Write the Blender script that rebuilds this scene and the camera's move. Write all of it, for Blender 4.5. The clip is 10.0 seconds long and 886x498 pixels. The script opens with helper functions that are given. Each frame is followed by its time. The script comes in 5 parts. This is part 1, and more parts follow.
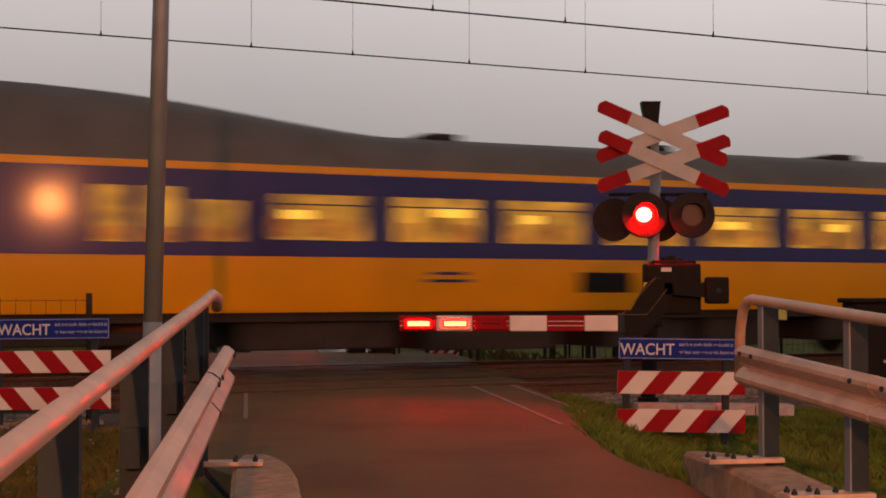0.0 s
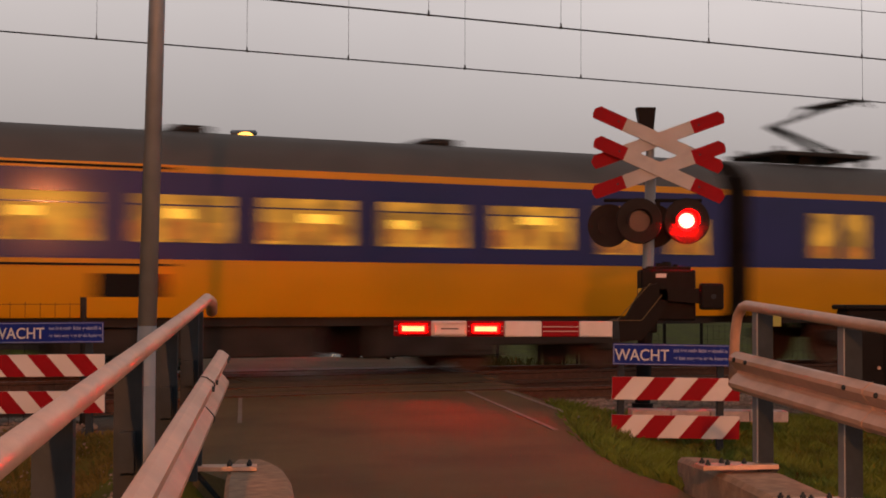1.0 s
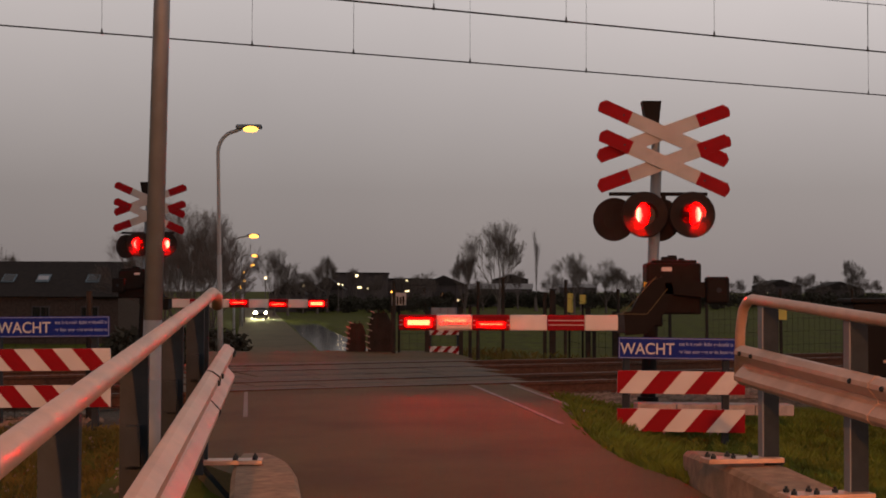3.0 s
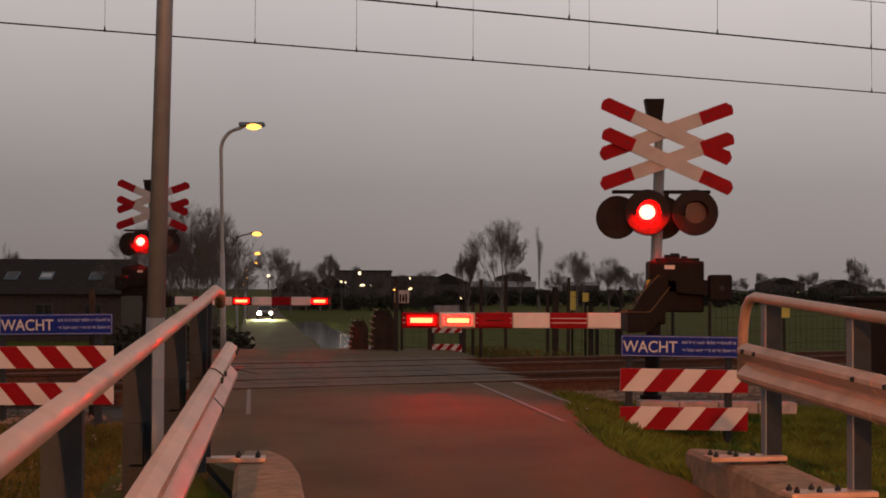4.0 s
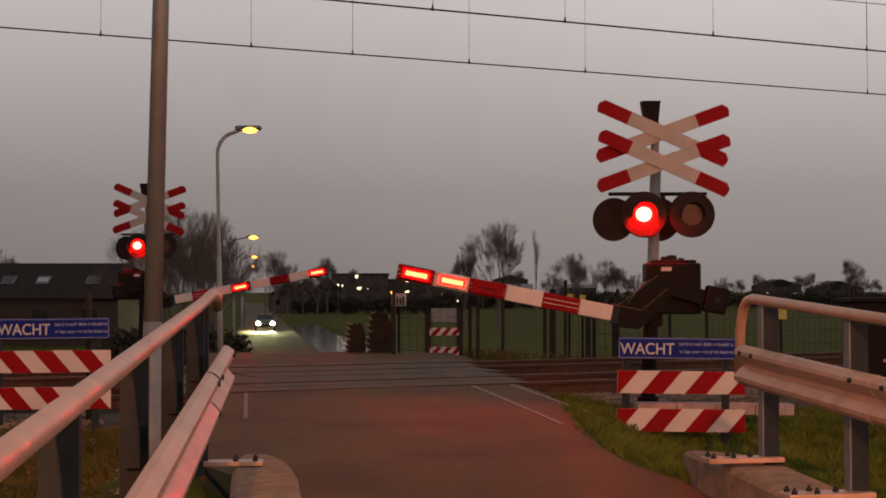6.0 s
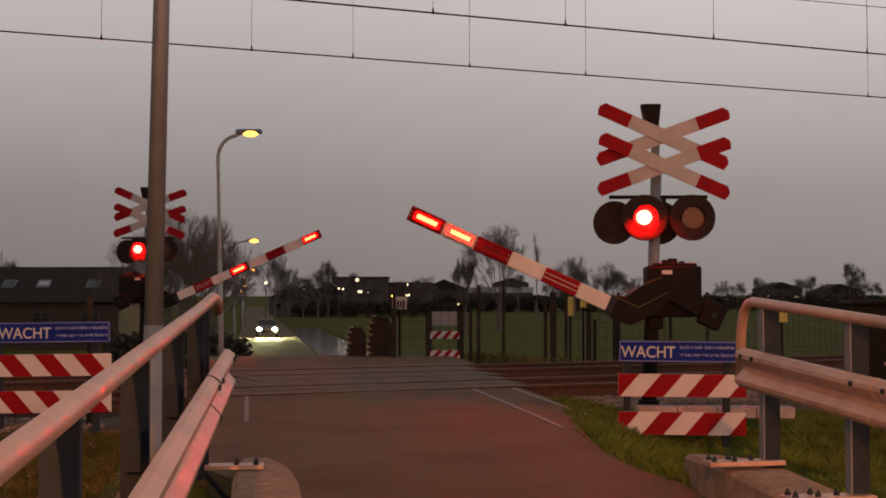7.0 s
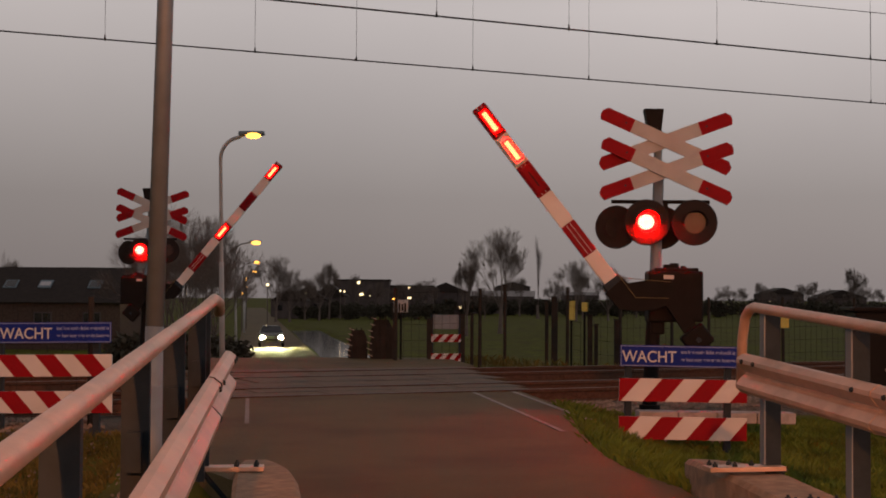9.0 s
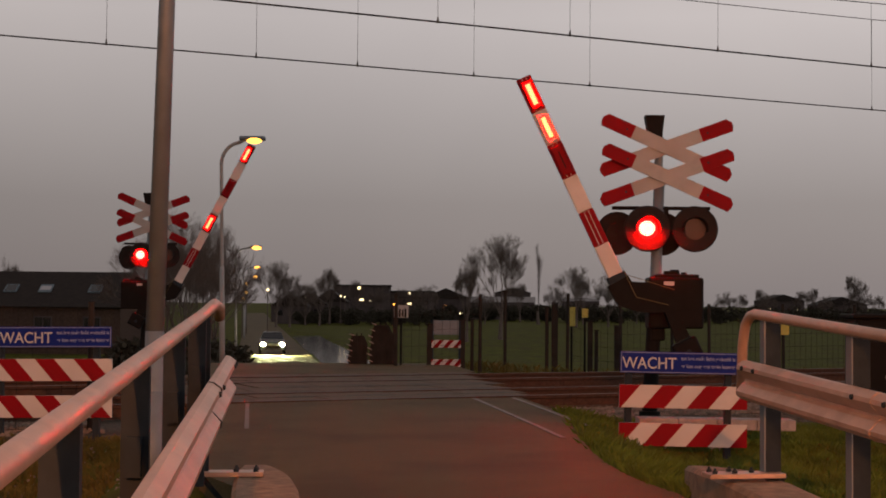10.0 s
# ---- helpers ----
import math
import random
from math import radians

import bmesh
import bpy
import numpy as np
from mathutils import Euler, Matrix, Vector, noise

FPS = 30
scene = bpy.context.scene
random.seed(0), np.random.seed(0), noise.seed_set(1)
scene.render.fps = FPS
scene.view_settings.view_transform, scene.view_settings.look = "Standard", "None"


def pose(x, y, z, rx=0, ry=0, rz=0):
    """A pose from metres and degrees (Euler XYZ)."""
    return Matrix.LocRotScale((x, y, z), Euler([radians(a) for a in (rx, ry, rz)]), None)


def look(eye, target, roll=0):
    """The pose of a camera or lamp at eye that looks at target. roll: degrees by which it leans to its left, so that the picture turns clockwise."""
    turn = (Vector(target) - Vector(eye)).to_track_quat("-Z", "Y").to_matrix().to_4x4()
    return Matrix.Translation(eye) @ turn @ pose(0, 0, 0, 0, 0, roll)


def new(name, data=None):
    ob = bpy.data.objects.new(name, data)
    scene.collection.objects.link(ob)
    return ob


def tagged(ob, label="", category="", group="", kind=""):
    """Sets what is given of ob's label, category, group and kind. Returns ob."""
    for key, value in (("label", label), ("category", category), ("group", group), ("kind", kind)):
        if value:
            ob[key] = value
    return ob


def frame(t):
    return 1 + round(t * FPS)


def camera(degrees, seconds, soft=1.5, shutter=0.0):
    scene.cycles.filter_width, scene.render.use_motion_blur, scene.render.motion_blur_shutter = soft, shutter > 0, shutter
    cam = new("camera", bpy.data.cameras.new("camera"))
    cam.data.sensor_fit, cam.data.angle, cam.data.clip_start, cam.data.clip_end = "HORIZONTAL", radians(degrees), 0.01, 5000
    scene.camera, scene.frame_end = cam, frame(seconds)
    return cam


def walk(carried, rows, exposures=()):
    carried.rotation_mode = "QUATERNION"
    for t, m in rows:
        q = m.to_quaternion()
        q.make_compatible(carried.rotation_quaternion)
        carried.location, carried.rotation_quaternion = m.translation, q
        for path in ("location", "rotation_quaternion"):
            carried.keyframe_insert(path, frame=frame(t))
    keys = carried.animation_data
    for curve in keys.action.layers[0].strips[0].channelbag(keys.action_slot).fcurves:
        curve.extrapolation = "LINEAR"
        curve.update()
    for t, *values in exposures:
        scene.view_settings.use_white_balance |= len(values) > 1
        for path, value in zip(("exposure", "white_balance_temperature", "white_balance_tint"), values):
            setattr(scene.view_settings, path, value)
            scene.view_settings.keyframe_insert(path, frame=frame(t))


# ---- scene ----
# The camera is held in the hand of someone standing at the edge of a small road bridge.
cam = camera(35.08, 10.0, soft=1.8, shutter=0.4)
EYE = Vector((0.0, 0.0, 1.26))
# seconds, (turn to the left, tilt up, lean) in degrees
SWAY = [
    (0, (-0.097, 1.711, -0.014)),
    (0.5, (-0.200, 1.815, 0.060)),
    (1, (-0.303, 1.922, 0.195)),
    (1.5, (-0.320, 1.885, 0.192)),
    (2, (-0.273, 1.846, 0.174)),
    (2.5, (-0.158, 1.761, 0.134)),
    (4, (0.031, 1.581, 0.185)),
    (4.5, (0.118, 1.581, 0.142)),
    (5, (0.011, 1.696, 0.068)),
    (5.5, (-0.084, 1.671, 0.003)),
    (7, (-0.074, 1.832, -0.085)),
    (7.5, (-0.019, 1.897, 0.055)),
    (8, (-0.021, 1.927, 0.148)),
    (8.5, (-0.024, 1.935, 0.213)),
    (9, (0.001, 1.962, 0.336)),
    (9.5, (0.022, 2.096, 0.486)),
    (10, (0.021, 2.194, 0.525)),
]


def held(turn, tilt, lean):
    a, b = radians(turn), radians(tilt)
    way = Vector((-math.sin(a) * math.cos(b), math.cos(a) * math.cos(b), math.sin(b)))
    return look(EYE, EYE + way * 10, lean)


walk(cam, [(t, held(*v)) for t, v in SWAY], [(0, 0.2), (1.9, 0.19), (2.5, 0.04), (4.0, 0.02), (6.0, 0.02), (10, -0.05)])

# ---- light: overcast dusk ----
world = bpy.data.worlds.new("dusk")
scene.world = world
world.use_nodes = True
wn, wl = world.node_tree.nodes, world.node_tree.links
wn.clear()
w_out = wn.new("ShaderNodeOutputWorld")
w_bg = wn.new("ShaderNodeBackground")
w_sky = wn.new("ShaderNodeTexSky")
w_sky.sky_type, w_sky.sun_disc = "NISHITA", False
w_sky.sun_elevation, w_sky.sun_rotation = radians(4), radians(200)
w_co = wn.new("ShaderNodeTexCoord")
w_sep = wn.new("ShaderNodeSeparateXYZ")
w_ramp = wn.new("ShaderNodeValToRGB")
w_mix = wn.new("ShaderNodeMixRGB")
w_noise = wn.new("ShaderNodeTexNoise")
w_mul = wn.new("ShaderNodeMixRGB")
w_cr = wn.new("ShaderNodeValToRGB")
w_ramp.color_ramp.elements[0].position = 0.0
w_ramp.color_ramp.elements[0].color = (0.23, 0.2, 0.198, 1)
w_ramp.color_ramp.elements[1].position = 1.0
w_ramp.color_ramp.elements[1].color = (0.2, 0.18, 0.175, 1)
e = w_ramp.color_ramp.elements.new(0.07)
e.color = (0.29, 0.255, 0.25, 1)
e = w_ramp.color_ramp.elements.new(0.2)
e.color = (0.56, 0.505, 0.495, 1)
e = w_ramp.color_ramp.elements.new(0.45)
e.color = (0.34, 0.305, 0.295, 1)
w_noise.inputs["Scale"].default_value = 3.0
w_noise.inputs["Detail"].default_value = 5.0
w_cr.color_ramp.elements[0].color, w_cr.color_ramp.elements[1].color = (0.86, 0.86, 0.87, 1), (1.1, 1.09, 1.08, 1)
w_mix.inputs[0].default_value = 0.004
w_mul.blend_type = "MULTIPLY"
w_mul.inputs[0].default_value = 1.0
wl.new(w_co.outputs["Generated"], w_sep.inputs[0])
wl.new(w_co.outputs["Generated"], w_noise.inputs["Vector"])
wl.new(w_sep.outputs["Z"], w_ramp.inputs[0])
wl.new(w_noise.outputs["Fac"], w_cr.inputs[0])
wl.new(w_ramp.outputs[0], w_mul.inputs[1])
wl.new(w_cr.outputs[0], w_mul.inputs[2])
# the clouds are lighter towards the right, where the day ends
w_side = wn.new("ShaderNodeMapRange")
w_side.inputs["From Min"].default_value, w_side.inputs["From Max"].default_value = -1.0, 1.0
w_side.inputs["To Min"].default_value, w_side.inputs["To Max"].default_value = 0.6, 1.4
w_side_mul = wn.new("ShaderNodeMixRGB")
w_side_mul.blend_type = "MULTIPLY"
w_side_mul.inputs[0].default_value = 1.0
wl.new(w_sep.outputs["X"], w_side.inputs["Value"])
wl.new(w_mul.outputs[0], w_side_mul.inputs[1])
wl.new(w_side.outputs[0], w_side_mul.inputs[2])
wl.new(w_side_mul.outputs[0], w_mix.inputs[1])
wl.new(w_sky.outputs[0], w_mix.inputs[2])
wl.new(w_mix.outputs[0], w_bg.inputs[0])
wl.new(w_bg.outputs[0], w_out.inputs[0])
w_bg.inputs[1].default_value = 1.0

sun = new("sun", bpy.data.lights.new("sun", "SUN"))
sun.data.energy, sun.data.angle, sun.data.color = 0.05, radians(40), (1.0, 0.9, 0.85)
sun.matrix_world = look((-30, -60, 60), (0, 0, 0))
# the beam of the near crossing signal, towards the road
beam = new("signal_beam", bpy.data.lights.new("signal_beam", "SPOT"))
beam.data.energy, beam.data.color, beam.data.shadow_soft_size = 24, (1.0, 0.05, 0.03), 0.1
beam.data.spot_size, beam.data.spot_blend = radians(165), 0.6
beam.matrix_world = look((2.36, 15.6, 2.1), (0.2, 3.0, 0.2))
# two sodium street lamps on this side of the line, behind the camera
for at, watts in (((-0.52, -7.05, 4.98), 6900), ((12.15, -5.85, 4.42), 3300)):
    glow = new("sodium_light", bpy.data.lights.new("sodium_light", "POINT"))
    glow.data.energy, glow.data.color, glow.data.shadow_soft_size = watts, (1.0, 0.29, 0.085), 0.12
    glow.matrix_world = Matrix.Translation(at)


# ---- materials ----
def material(name, base, rough=0.7, metal=0.0, spread=0.25, scale=6.0, bump=0.0, bump_scale=40.0, stain=None, stain_amount=0.0,
             stain_scale=1.5, coords="Object", emit=None, power=0.0, coat=0.0, per_object=0.0):
    m = bpy.data.materials.new(name)
    m.use_nodes = True
    n, l = m.node_tree.nodes, m.node_tree.links
    b = n["Principled BSDF"]
    b.inputs["Roughness"].default_value, b.inputs["Metallic"].default_value = rough, metal
    if coat:
        b.inputs["Coat Weight"].default_value = coat
        b.inputs["Coat Roughness"].default_value = 0.11 if "train" in name else 0.1
    co = n.new("ShaderNodeTexCoord")
    noise_a = n.new("ShaderNodeTexNoise")
    noise_a.inputs["Scale"].default_value, noise_a.inputs["Detail"].default_value = scale, 6
    l.new(co.outputs[coords], noise_a.inputs["Vector"])
    ramp = n.new("ShaderNodeValToRGB")
    ramp.color_ramp.elements[0].position, ramp.color_ramp.elements[1].position = 0.3, 0.7
    lo, hi = 1 - spread, 1 + spread
    ramp.color_ramp.elements[0].color = (*[c * lo for c in base], 1)
    ramp.color_ramp.elements[1].color = (*[min(1, c * hi) for c in base], 1)
    l.new(noise_a.outputs["Fac"], ramp.inputs[0])
    colour = ramp.outputs[0]
    if stain:
        noise_b = n.new("ShaderNodeTexNoise")
        noise_b.inputs["Scale"].default_value, noise_b.inputs["Detail"].default_value = stain_scale, 8
        l.new(co.outputs[coords], noise_b.inputs["Vector"])
        r2 = n.new("ShaderNodeValToRGB")
        r2.color_ramp.elements[0].position, r2.color_ramp.elements[1].position = 0.45, 0.68
        r2.color_ramp.elements[0].color, r2.color_ramp.elements[1].color = (0, 0, 0, 1), (stain_amount,) * 3 + (1,)
        l.new(noise_b.outputs["Fac"], r2.inputs[0])
        mix = n.new("ShaderNodeMixRGB")
        l.new(r2.outputs[0], mix.inputs[0])
        l.new(colour, mix.inputs[1])
        mix.inputs[2].default_value = (*stain, 1)
        colour = mix.outputs[0]
    if per_object:
        info = n.new("ShaderNodeObjectInfo")
        mr = n.new("ShaderNodeMapRange")
        mr.inputs["To Min"].default_value, mr.inputs["To Max"].default_value = 1 - per_object, 1 + per_object
        l.new(info.outputs["Random"], mr.inputs["Value"])
        mu = n.new("ShaderNodeMixRGB")
        mu.blend_type, mu.inputs[0].default_value = "MULTIPLY", 1
        l.new(colour, mu.inputs[1])
        l.new(mr.outputs[0], mu.inputs[2])
        colour = mu.outputs[0]
    l.new(colour, b.inputs["Base Color"])
    rr = n.new("ShaderNodeMapRange")
    rr.inputs["To Min"].default_value, rr.inputs["To Max"].default_value = max(0.03, rough - 0.12), min(1, rough + 0.12)
    l.new(noise_a.outputs["Fac"], rr.inputs["Value"])
    l.new(rr.outputs[0], b.inputs["Roughness"])
    if bump:
        noise_c = n.new("ShaderNodeTexNoise")
        noise_c.inputs["Scale"].default_value, noise_c.inputs["Detail"].default_value = bump_scale, 4
        l.new(co.outputs[coords], noise_c.inputs["Vector"])
        bp = n.new("ShaderNodeBump")
        bp.inputs["Strength"].default_value, bp.inputs["Distance"].default_value = bump, 0.02
        l.new(noise_c.outputs["Fac"], bp.inputs["Height"])
        l.new(bp.outputs[0], b.inputs["Normal"])
    if name == "crossing_panel":
        b.inputs["Specular IOR Level"].default_value = 0.1
    if name in ("yellow_train_paint", "navy_train_paint"):
        b.inputs["Specular IOR Level"].default_value = 0.2
    if rough > 0.65:
        b.inputs["Specular IOR Level"].default_value = 0.14 if rough < 0.85 else 0.06
    if emit:
        b.inputs["Emission Color"].default_value = (*emit, 1)
        b.inputs["Emission Strength"].default_value = power
        # noise makes the emission uneven, in place of seats and racks behind the glass
        er = n.new("ShaderNodeMapRange")
        er.inputs["From Min"].default_value, er.inputs["From Max"].default_value = 0.36, 0.64
        er.inputs["To Min"].default_value, er.inputs["To Max"].default_value = power * 0.35, power * 1.6
        l.new(noise_a.outputs["Fac"], er.inputs["Value"])
        l.new(er.outputs[0], b.inputs["Emission Strength"])
    return m


def lit(name, colour, power):
    m = bpy.data.materials.new(name)
    m.use_nodes = True
    b = m.node_tree.nodes["Principled BSDF"]
    b.inputs["Base Color"].default_value = (*[0.6 * c for c in colour], 1)
    b.inputs["Emission Color"].default_value = (*colour, 1)
    b.inputs["Emission Strength"].default_value = power
    return m


ASPHALT = material("asphalt", (0.108, 0.077, 0.036), 0.74, spread=0.3, scale=60, bump=0.25, bump_scale=120, stain=(0.068, 0.048, 0.024),
                   stain_amount=0.8, stain_scale=0.7)
PANEL = material("crossing_panel", (0.1, 0.068, 0.04), 0.6, spread=0.4, scale=14, bump=0.2, bump_scale=60, stain=(0.04, 0.03, 0.022),
                 stain_amount=0.8, stain_scale=1.2)
GRASS = material("grass_ground", (0.075, 0.082, 0.01), 0.9, spread=0.45, scale=1.2, bump=0.8, bump_scale=30, stain=(0.06, 0.048, 0.018),
                 stain_amount=0.8, stain_scale=0.35)
BLADE = material("grass_blades", (0.085, 0.13, 0.02), 0.8, spread=0.5, scale=2.0, stain=(0.11, 0.115, 0.03), stain_amount=0.5, stain_scale=0.6)
BLADE_DRY = material("dry_grass_blades", (0.095, 0.08, 0.024), 0.85, spread=0.4, scale=2.0, stain=(0.06, 0.07, 0.02), stain_amount=0.6, stain_scale=0.8)
GRAVEL = material("ballast_gravel", (0.11, 0.095, 0.08), 0.9, spread=0.6, scale=22, bump=1.0, bump_scale=24, stain=(0.06, 0.04, 0.028),
                  stain_amount=0.8, stain_scale=2)
GALV = material("galvanised_steel", (0.5, 0.36, 0.29), 0.4, metal=0.35, spread=0.14, scale=9, bump=0.06, bump_scale=60,
                stain=(0.3, 0.21, 0.15), stain_amount=0.55, stain_scale=3)
POST = material("weathered_post_steel", (0.02, 0.032, 0.044), 0.68, metal=0.1, spread=0.25, scale=8, bump=0.1, stain=(0.03, 0.032, 0.034),
                stain_amount=0.6, stain_scale=4)
POLE = material("grey_pole_paint", (0.15, 0.195, 0.235), 0.55, metal=0.2, spread=0.15, scale=5, stain=(0.11, 0.14, 0.165), stain_amount=0.6, stain_scale=2)
# paler than POLE: the lamp's own light on the mast is in this colour
LAMP_MAST = material("lamplit_pale_mast_paint", (0.34, 0.33, 0.33), 0.6, spread=0.12, scale=4, stain=(0.24, 0.23, 0.22), stain_amount=0.5, stain_scale=2)
CONCRETE = material("concrete", (0.29, 0.215, 0.16), 0.85, spread=0.25, scale=12, bump=0.35, bump_scale=50, stain=(0.16, 0.15, 0.12),
                    stain_amount=0.7, stain_scale=2.5)
RAIL_STEEL = material("rusty_rail", (0.09, 0.05, 0.035), 0.7, metal=0.4, spread=0.3, scale=20, bump=0.2)
# dark base stands in for the shade around a sunken rail
RAIL_HEAD = material("shaded_rail_head", (0.07, 0.058, 0.05), 0.5, metal=0.7, spread=0.1, scale=10)
RED = material("red_sheeting", (0.23, 0.003, 0.008), 0.68, spread=0.12, scale=6, stain=(0.18, 0.003, 0.008), stain_amount=0.5, stain_scale=3)
WHITE = material("white_sheeting", (0.56, 0.55, 0.55), 0.6, spread=0.07, scale=6, stain=(0.42, 0.4, 0.37), stain_amount=0.5, stain_scale=3)
# duller than WHITE, for the crosses and the gate notice
CROSS_WHITE = material("dull_white_board", (0.37, 0.38, 0.39), 0.66, spread=0.1, scale=6, stain=(0.29, 0.28, 0.27), stain_amount=0.6, stain_scale=3)
BLUE = material("blue_sheeting", (0.005, 0.021, 0.2), 0.68, spread=0.15, scale=5, stain=(0.008, 0.018, 0.14), stain_amount=0.5, stain_scale=3)
LETTER = material("white_lettering", (0.46, 0.5, 0.55), 0.6, spread=0.06)
PALE_BAR = material("pale_blue_lettering", (0.2, 0.26, 0.5), 0.5, spread=0.1)
BLACK = material("black_metal", (0.008, 0.007, 0.007), 0.7, spread=0.3, scale=6, bump=0.05)
DARK_RED_LENS = material("unlit_red_lens", (0.03, 0.003, 0.003), 0.35, spread=0.1, coat=0.1)
BRASS = material("yellow_tape", (0.6, 0.42, 0.03), 0.5, spread=0.1)
STAY = material("dull_brass_rod", (0.15, 0.115, 0.045), 0.6, metal=0.2, spread=0.1)
MARK = material("worn_road_paint", (0.15, 0.13, 0.115), 0.6, spread=0.25, scale=20, stain=(0.09, 0.07, 0.045), stain_amount=0.98, stain_scale=7)
CABLE = material("dark_copper_wire", (0.03, 0.028, 0.027), 0.6, metal=0.4, spread=0.1)
YELLOW = material("yellow_train_paint", (0.6, 0.27, 0.002), 0.4, spread=0.05, scale=0.8, coat=0.3, stain=(0.45, 0.2, 0.004), stain_amount=0.35, stain_scale=1.2)
NAVY = material("navy_train_paint", (0.018, 0.016, 0.1), 0.36, spread=0.12, scale=1.0, coat=0.3)
ROOF_GREY = material("grey_train_roof", (0.075, 0.07, 0.066), 0.6, spread=0.2, scale=1.5, stain=(0.045, 0.042, 0.04), stain_amount=0.6, stain_scale=1)
UNDER = material("sooty_underframe", (0.03, 0.026, 0.023), 0.8, spread=0.4, scale=3)
GLASS_DARK = material("dark_cab_glass", (0.012, 0.012, 0.016), 0.08, spread=0.1, coat=0.6)
# the opaque panes give off the saloon light themselves
CABIN = material("lit_saloon_window", (0.14, 0.08, 0.02), 0.4, spread=0.4, scale=2.5, emit=(1.0, 0.43, 0.03), power=0.34)
CABIN_STRIP = lit("saloon_light_strip", (1.0, 0.56, 0.06), 0.85)
# seat backs glow faintly too, for the light that would fall on them
CABIN_DIM = material("dim_glowing_seat_backs", (0.25, 0.13, 0.03), 0.6, spread=0.3, emit=(1.0, 0.26, 0.02), power=0.17)
RED_GLOW = lit("glowing_red_lamp", (1.0, 0.00001, 0.00001), 1500.0)
RED_CORE = lit("lamp_filament_glow", (1.0, 0.78, 0.5), 1.8)
BAR_GLOW = lit("glowing_barrier_lamp", (1.0, 0.00004, 0.00003), 320.0)
BAR_CORE = lit("barrier_lamp_core", (1.0, 0.62, 0.22), 1.6)
SODIUM = lit("sodium_lamp", (1.0, 0.42, 0.06), 4.2)
SMALL_LIGHT = lit("window_light", (1.0, 0.75, 0.4), 3.0)
HEADLAMP = lit("car_headlamp", (1.0, 1.0, 0.45), 4200.0)
# bark lightened beyond its own tone, to stand in for distant haze
BARK = material("hazy_winter_bark", (0.14, 0.112, 0.1), 0.9, spread=0.3, scale=8, bump=0.3)
# hedge leaf lightened as well; the haze is put into this colour
EVERGREEN = material("dark_shrub_leaf", (0.05, 0.046, 0.034), 0.8, spread=0.4, scale=3)
# tiles and brick brightened to stand in for haze over the farmhouse
TILE = material("dark_roof_tiles", (0.03, 0.023, 0.021), 0.7, spread=0.3, scale=3, bump=0.3, bump_scale=8)
BRICK = material("brown_brickwork", (0.075, 0.05, 0.042), 0.85, spread=0.25, scale=6, bump=0.2)
GREENHOUSE = material("pale_cladding", (0.4, 0.38, 0.4), 0.4, spread=0.15, scale=0.3)
# wall tone raised, with part of the far haze in the colour
FAR_WALL = material("far_wall", (0.085, 0.07, 0.07), 0.85, spread=0.3, scale=0.4)
WATER = material("ditch_water", (0.02, 0.022, 0.02), 0.05, spread=0.1, bump=0.015, bump_scale=3)
SIGN_YELLOW = material("yellow_notice", (0.4, 0.38, 0.08), 0.6, spread=0.12)
CAR_PAINT = material("dark_car_paint", (0.03, 0.033, 0.035), 0.3, spread=0.1, coat=0.6)
SCREEN = material("matt_black_screen", (0.02, 0.016, 0.016), 0.75, spread=0.2, scale=5)
FENCE = material("dark_fence_paint", (0.03, 0.025, 0.021), 0.8, spread=0.3, scale=5)
PALE_CONCRETE = material("pale_concrete", (0.36, 0.33, 0.33), 0.85, spread=0.2, scale=10, bump=0.3, stain=(0.24, 0.22, 0.2), stain_amount=0.6, stain_scale=3)
TYRE = material("black_rubber", (0.012, 0.012, 0.012), 0.8, spread=0.2)


# ---- mesh helpers ----
def part(name, bm, mat, parent=None, label="", smooth=False):
    me = bpy.data.meshes.new(name)
    bm.to_mesh(me)
    bm.free()
    me.materials.append(mat)
    if smooth:
        for p in me.polygons:
            p.use_smooth = len(p.vertices) < 5
    ob = new(name, me)
    if parent:
        ob.parent = parent
    if label:
        tagged(ob, label)
    return ob


def shared(name, mesh, m, parent):
    ob = new(name, mesh)
    ob.parent = parent
    ob.matrix_basis = m
    return ob


def thing(name, m, label, category, group="", kind=""):
    ob = new(name)
    ob.matrix_basis = m
    return tagged(ob, label, category, group, kind)


def box(bm, c, s, m=None, bevel=0.0):
    r = bmesh.ops.create_cube(bm, size=1)
    vs = r["verts"]
    for v in vs:
        v.co = Vector((v.co.x * s[0] + c[0], v.co.y * s[1] + c[1], v.co.z * s[2] + c[2]))
        if m:
            v.co = m @ v.co
    if bevel:
        es = list({e for v in vs for e in v.link_edges})
        bmesh.ops.bevel(bm, geom=es, offset=bevel, segments=2, affect="EDGES", profile=0.5)
    return bm


def rod(bm, p0, p1, r0, r1=None, n=10, caps=True):
    """A tapered round bar from p0 to p1."""
    r1 = r0 if r1 is None else r1
    p0, p1 = Vector(p0), Vector(p1)
    q = (p1 - p0).to_track_quat("Z", "Y").to_matrix()
    rings = []
    for p, r in ((p0, r0), (p1, r1)):
        rings.append([bm.verts.new(p + q @ Vector((r * math.cos(2 * math.pi * i / n), r * math.sin(2 * math.pi * i / n), 0))) for i in range(n)])
    for i in range(n):
        bm.faces.new((rings[0][i], rings[0][(i + 1) % n], rings[1][(i + 1) % n], rings[1][i]))
    if caps:
        bm.faces.new(rings[0][::-1])
        bm.faces.new(rings[1])
    return bm


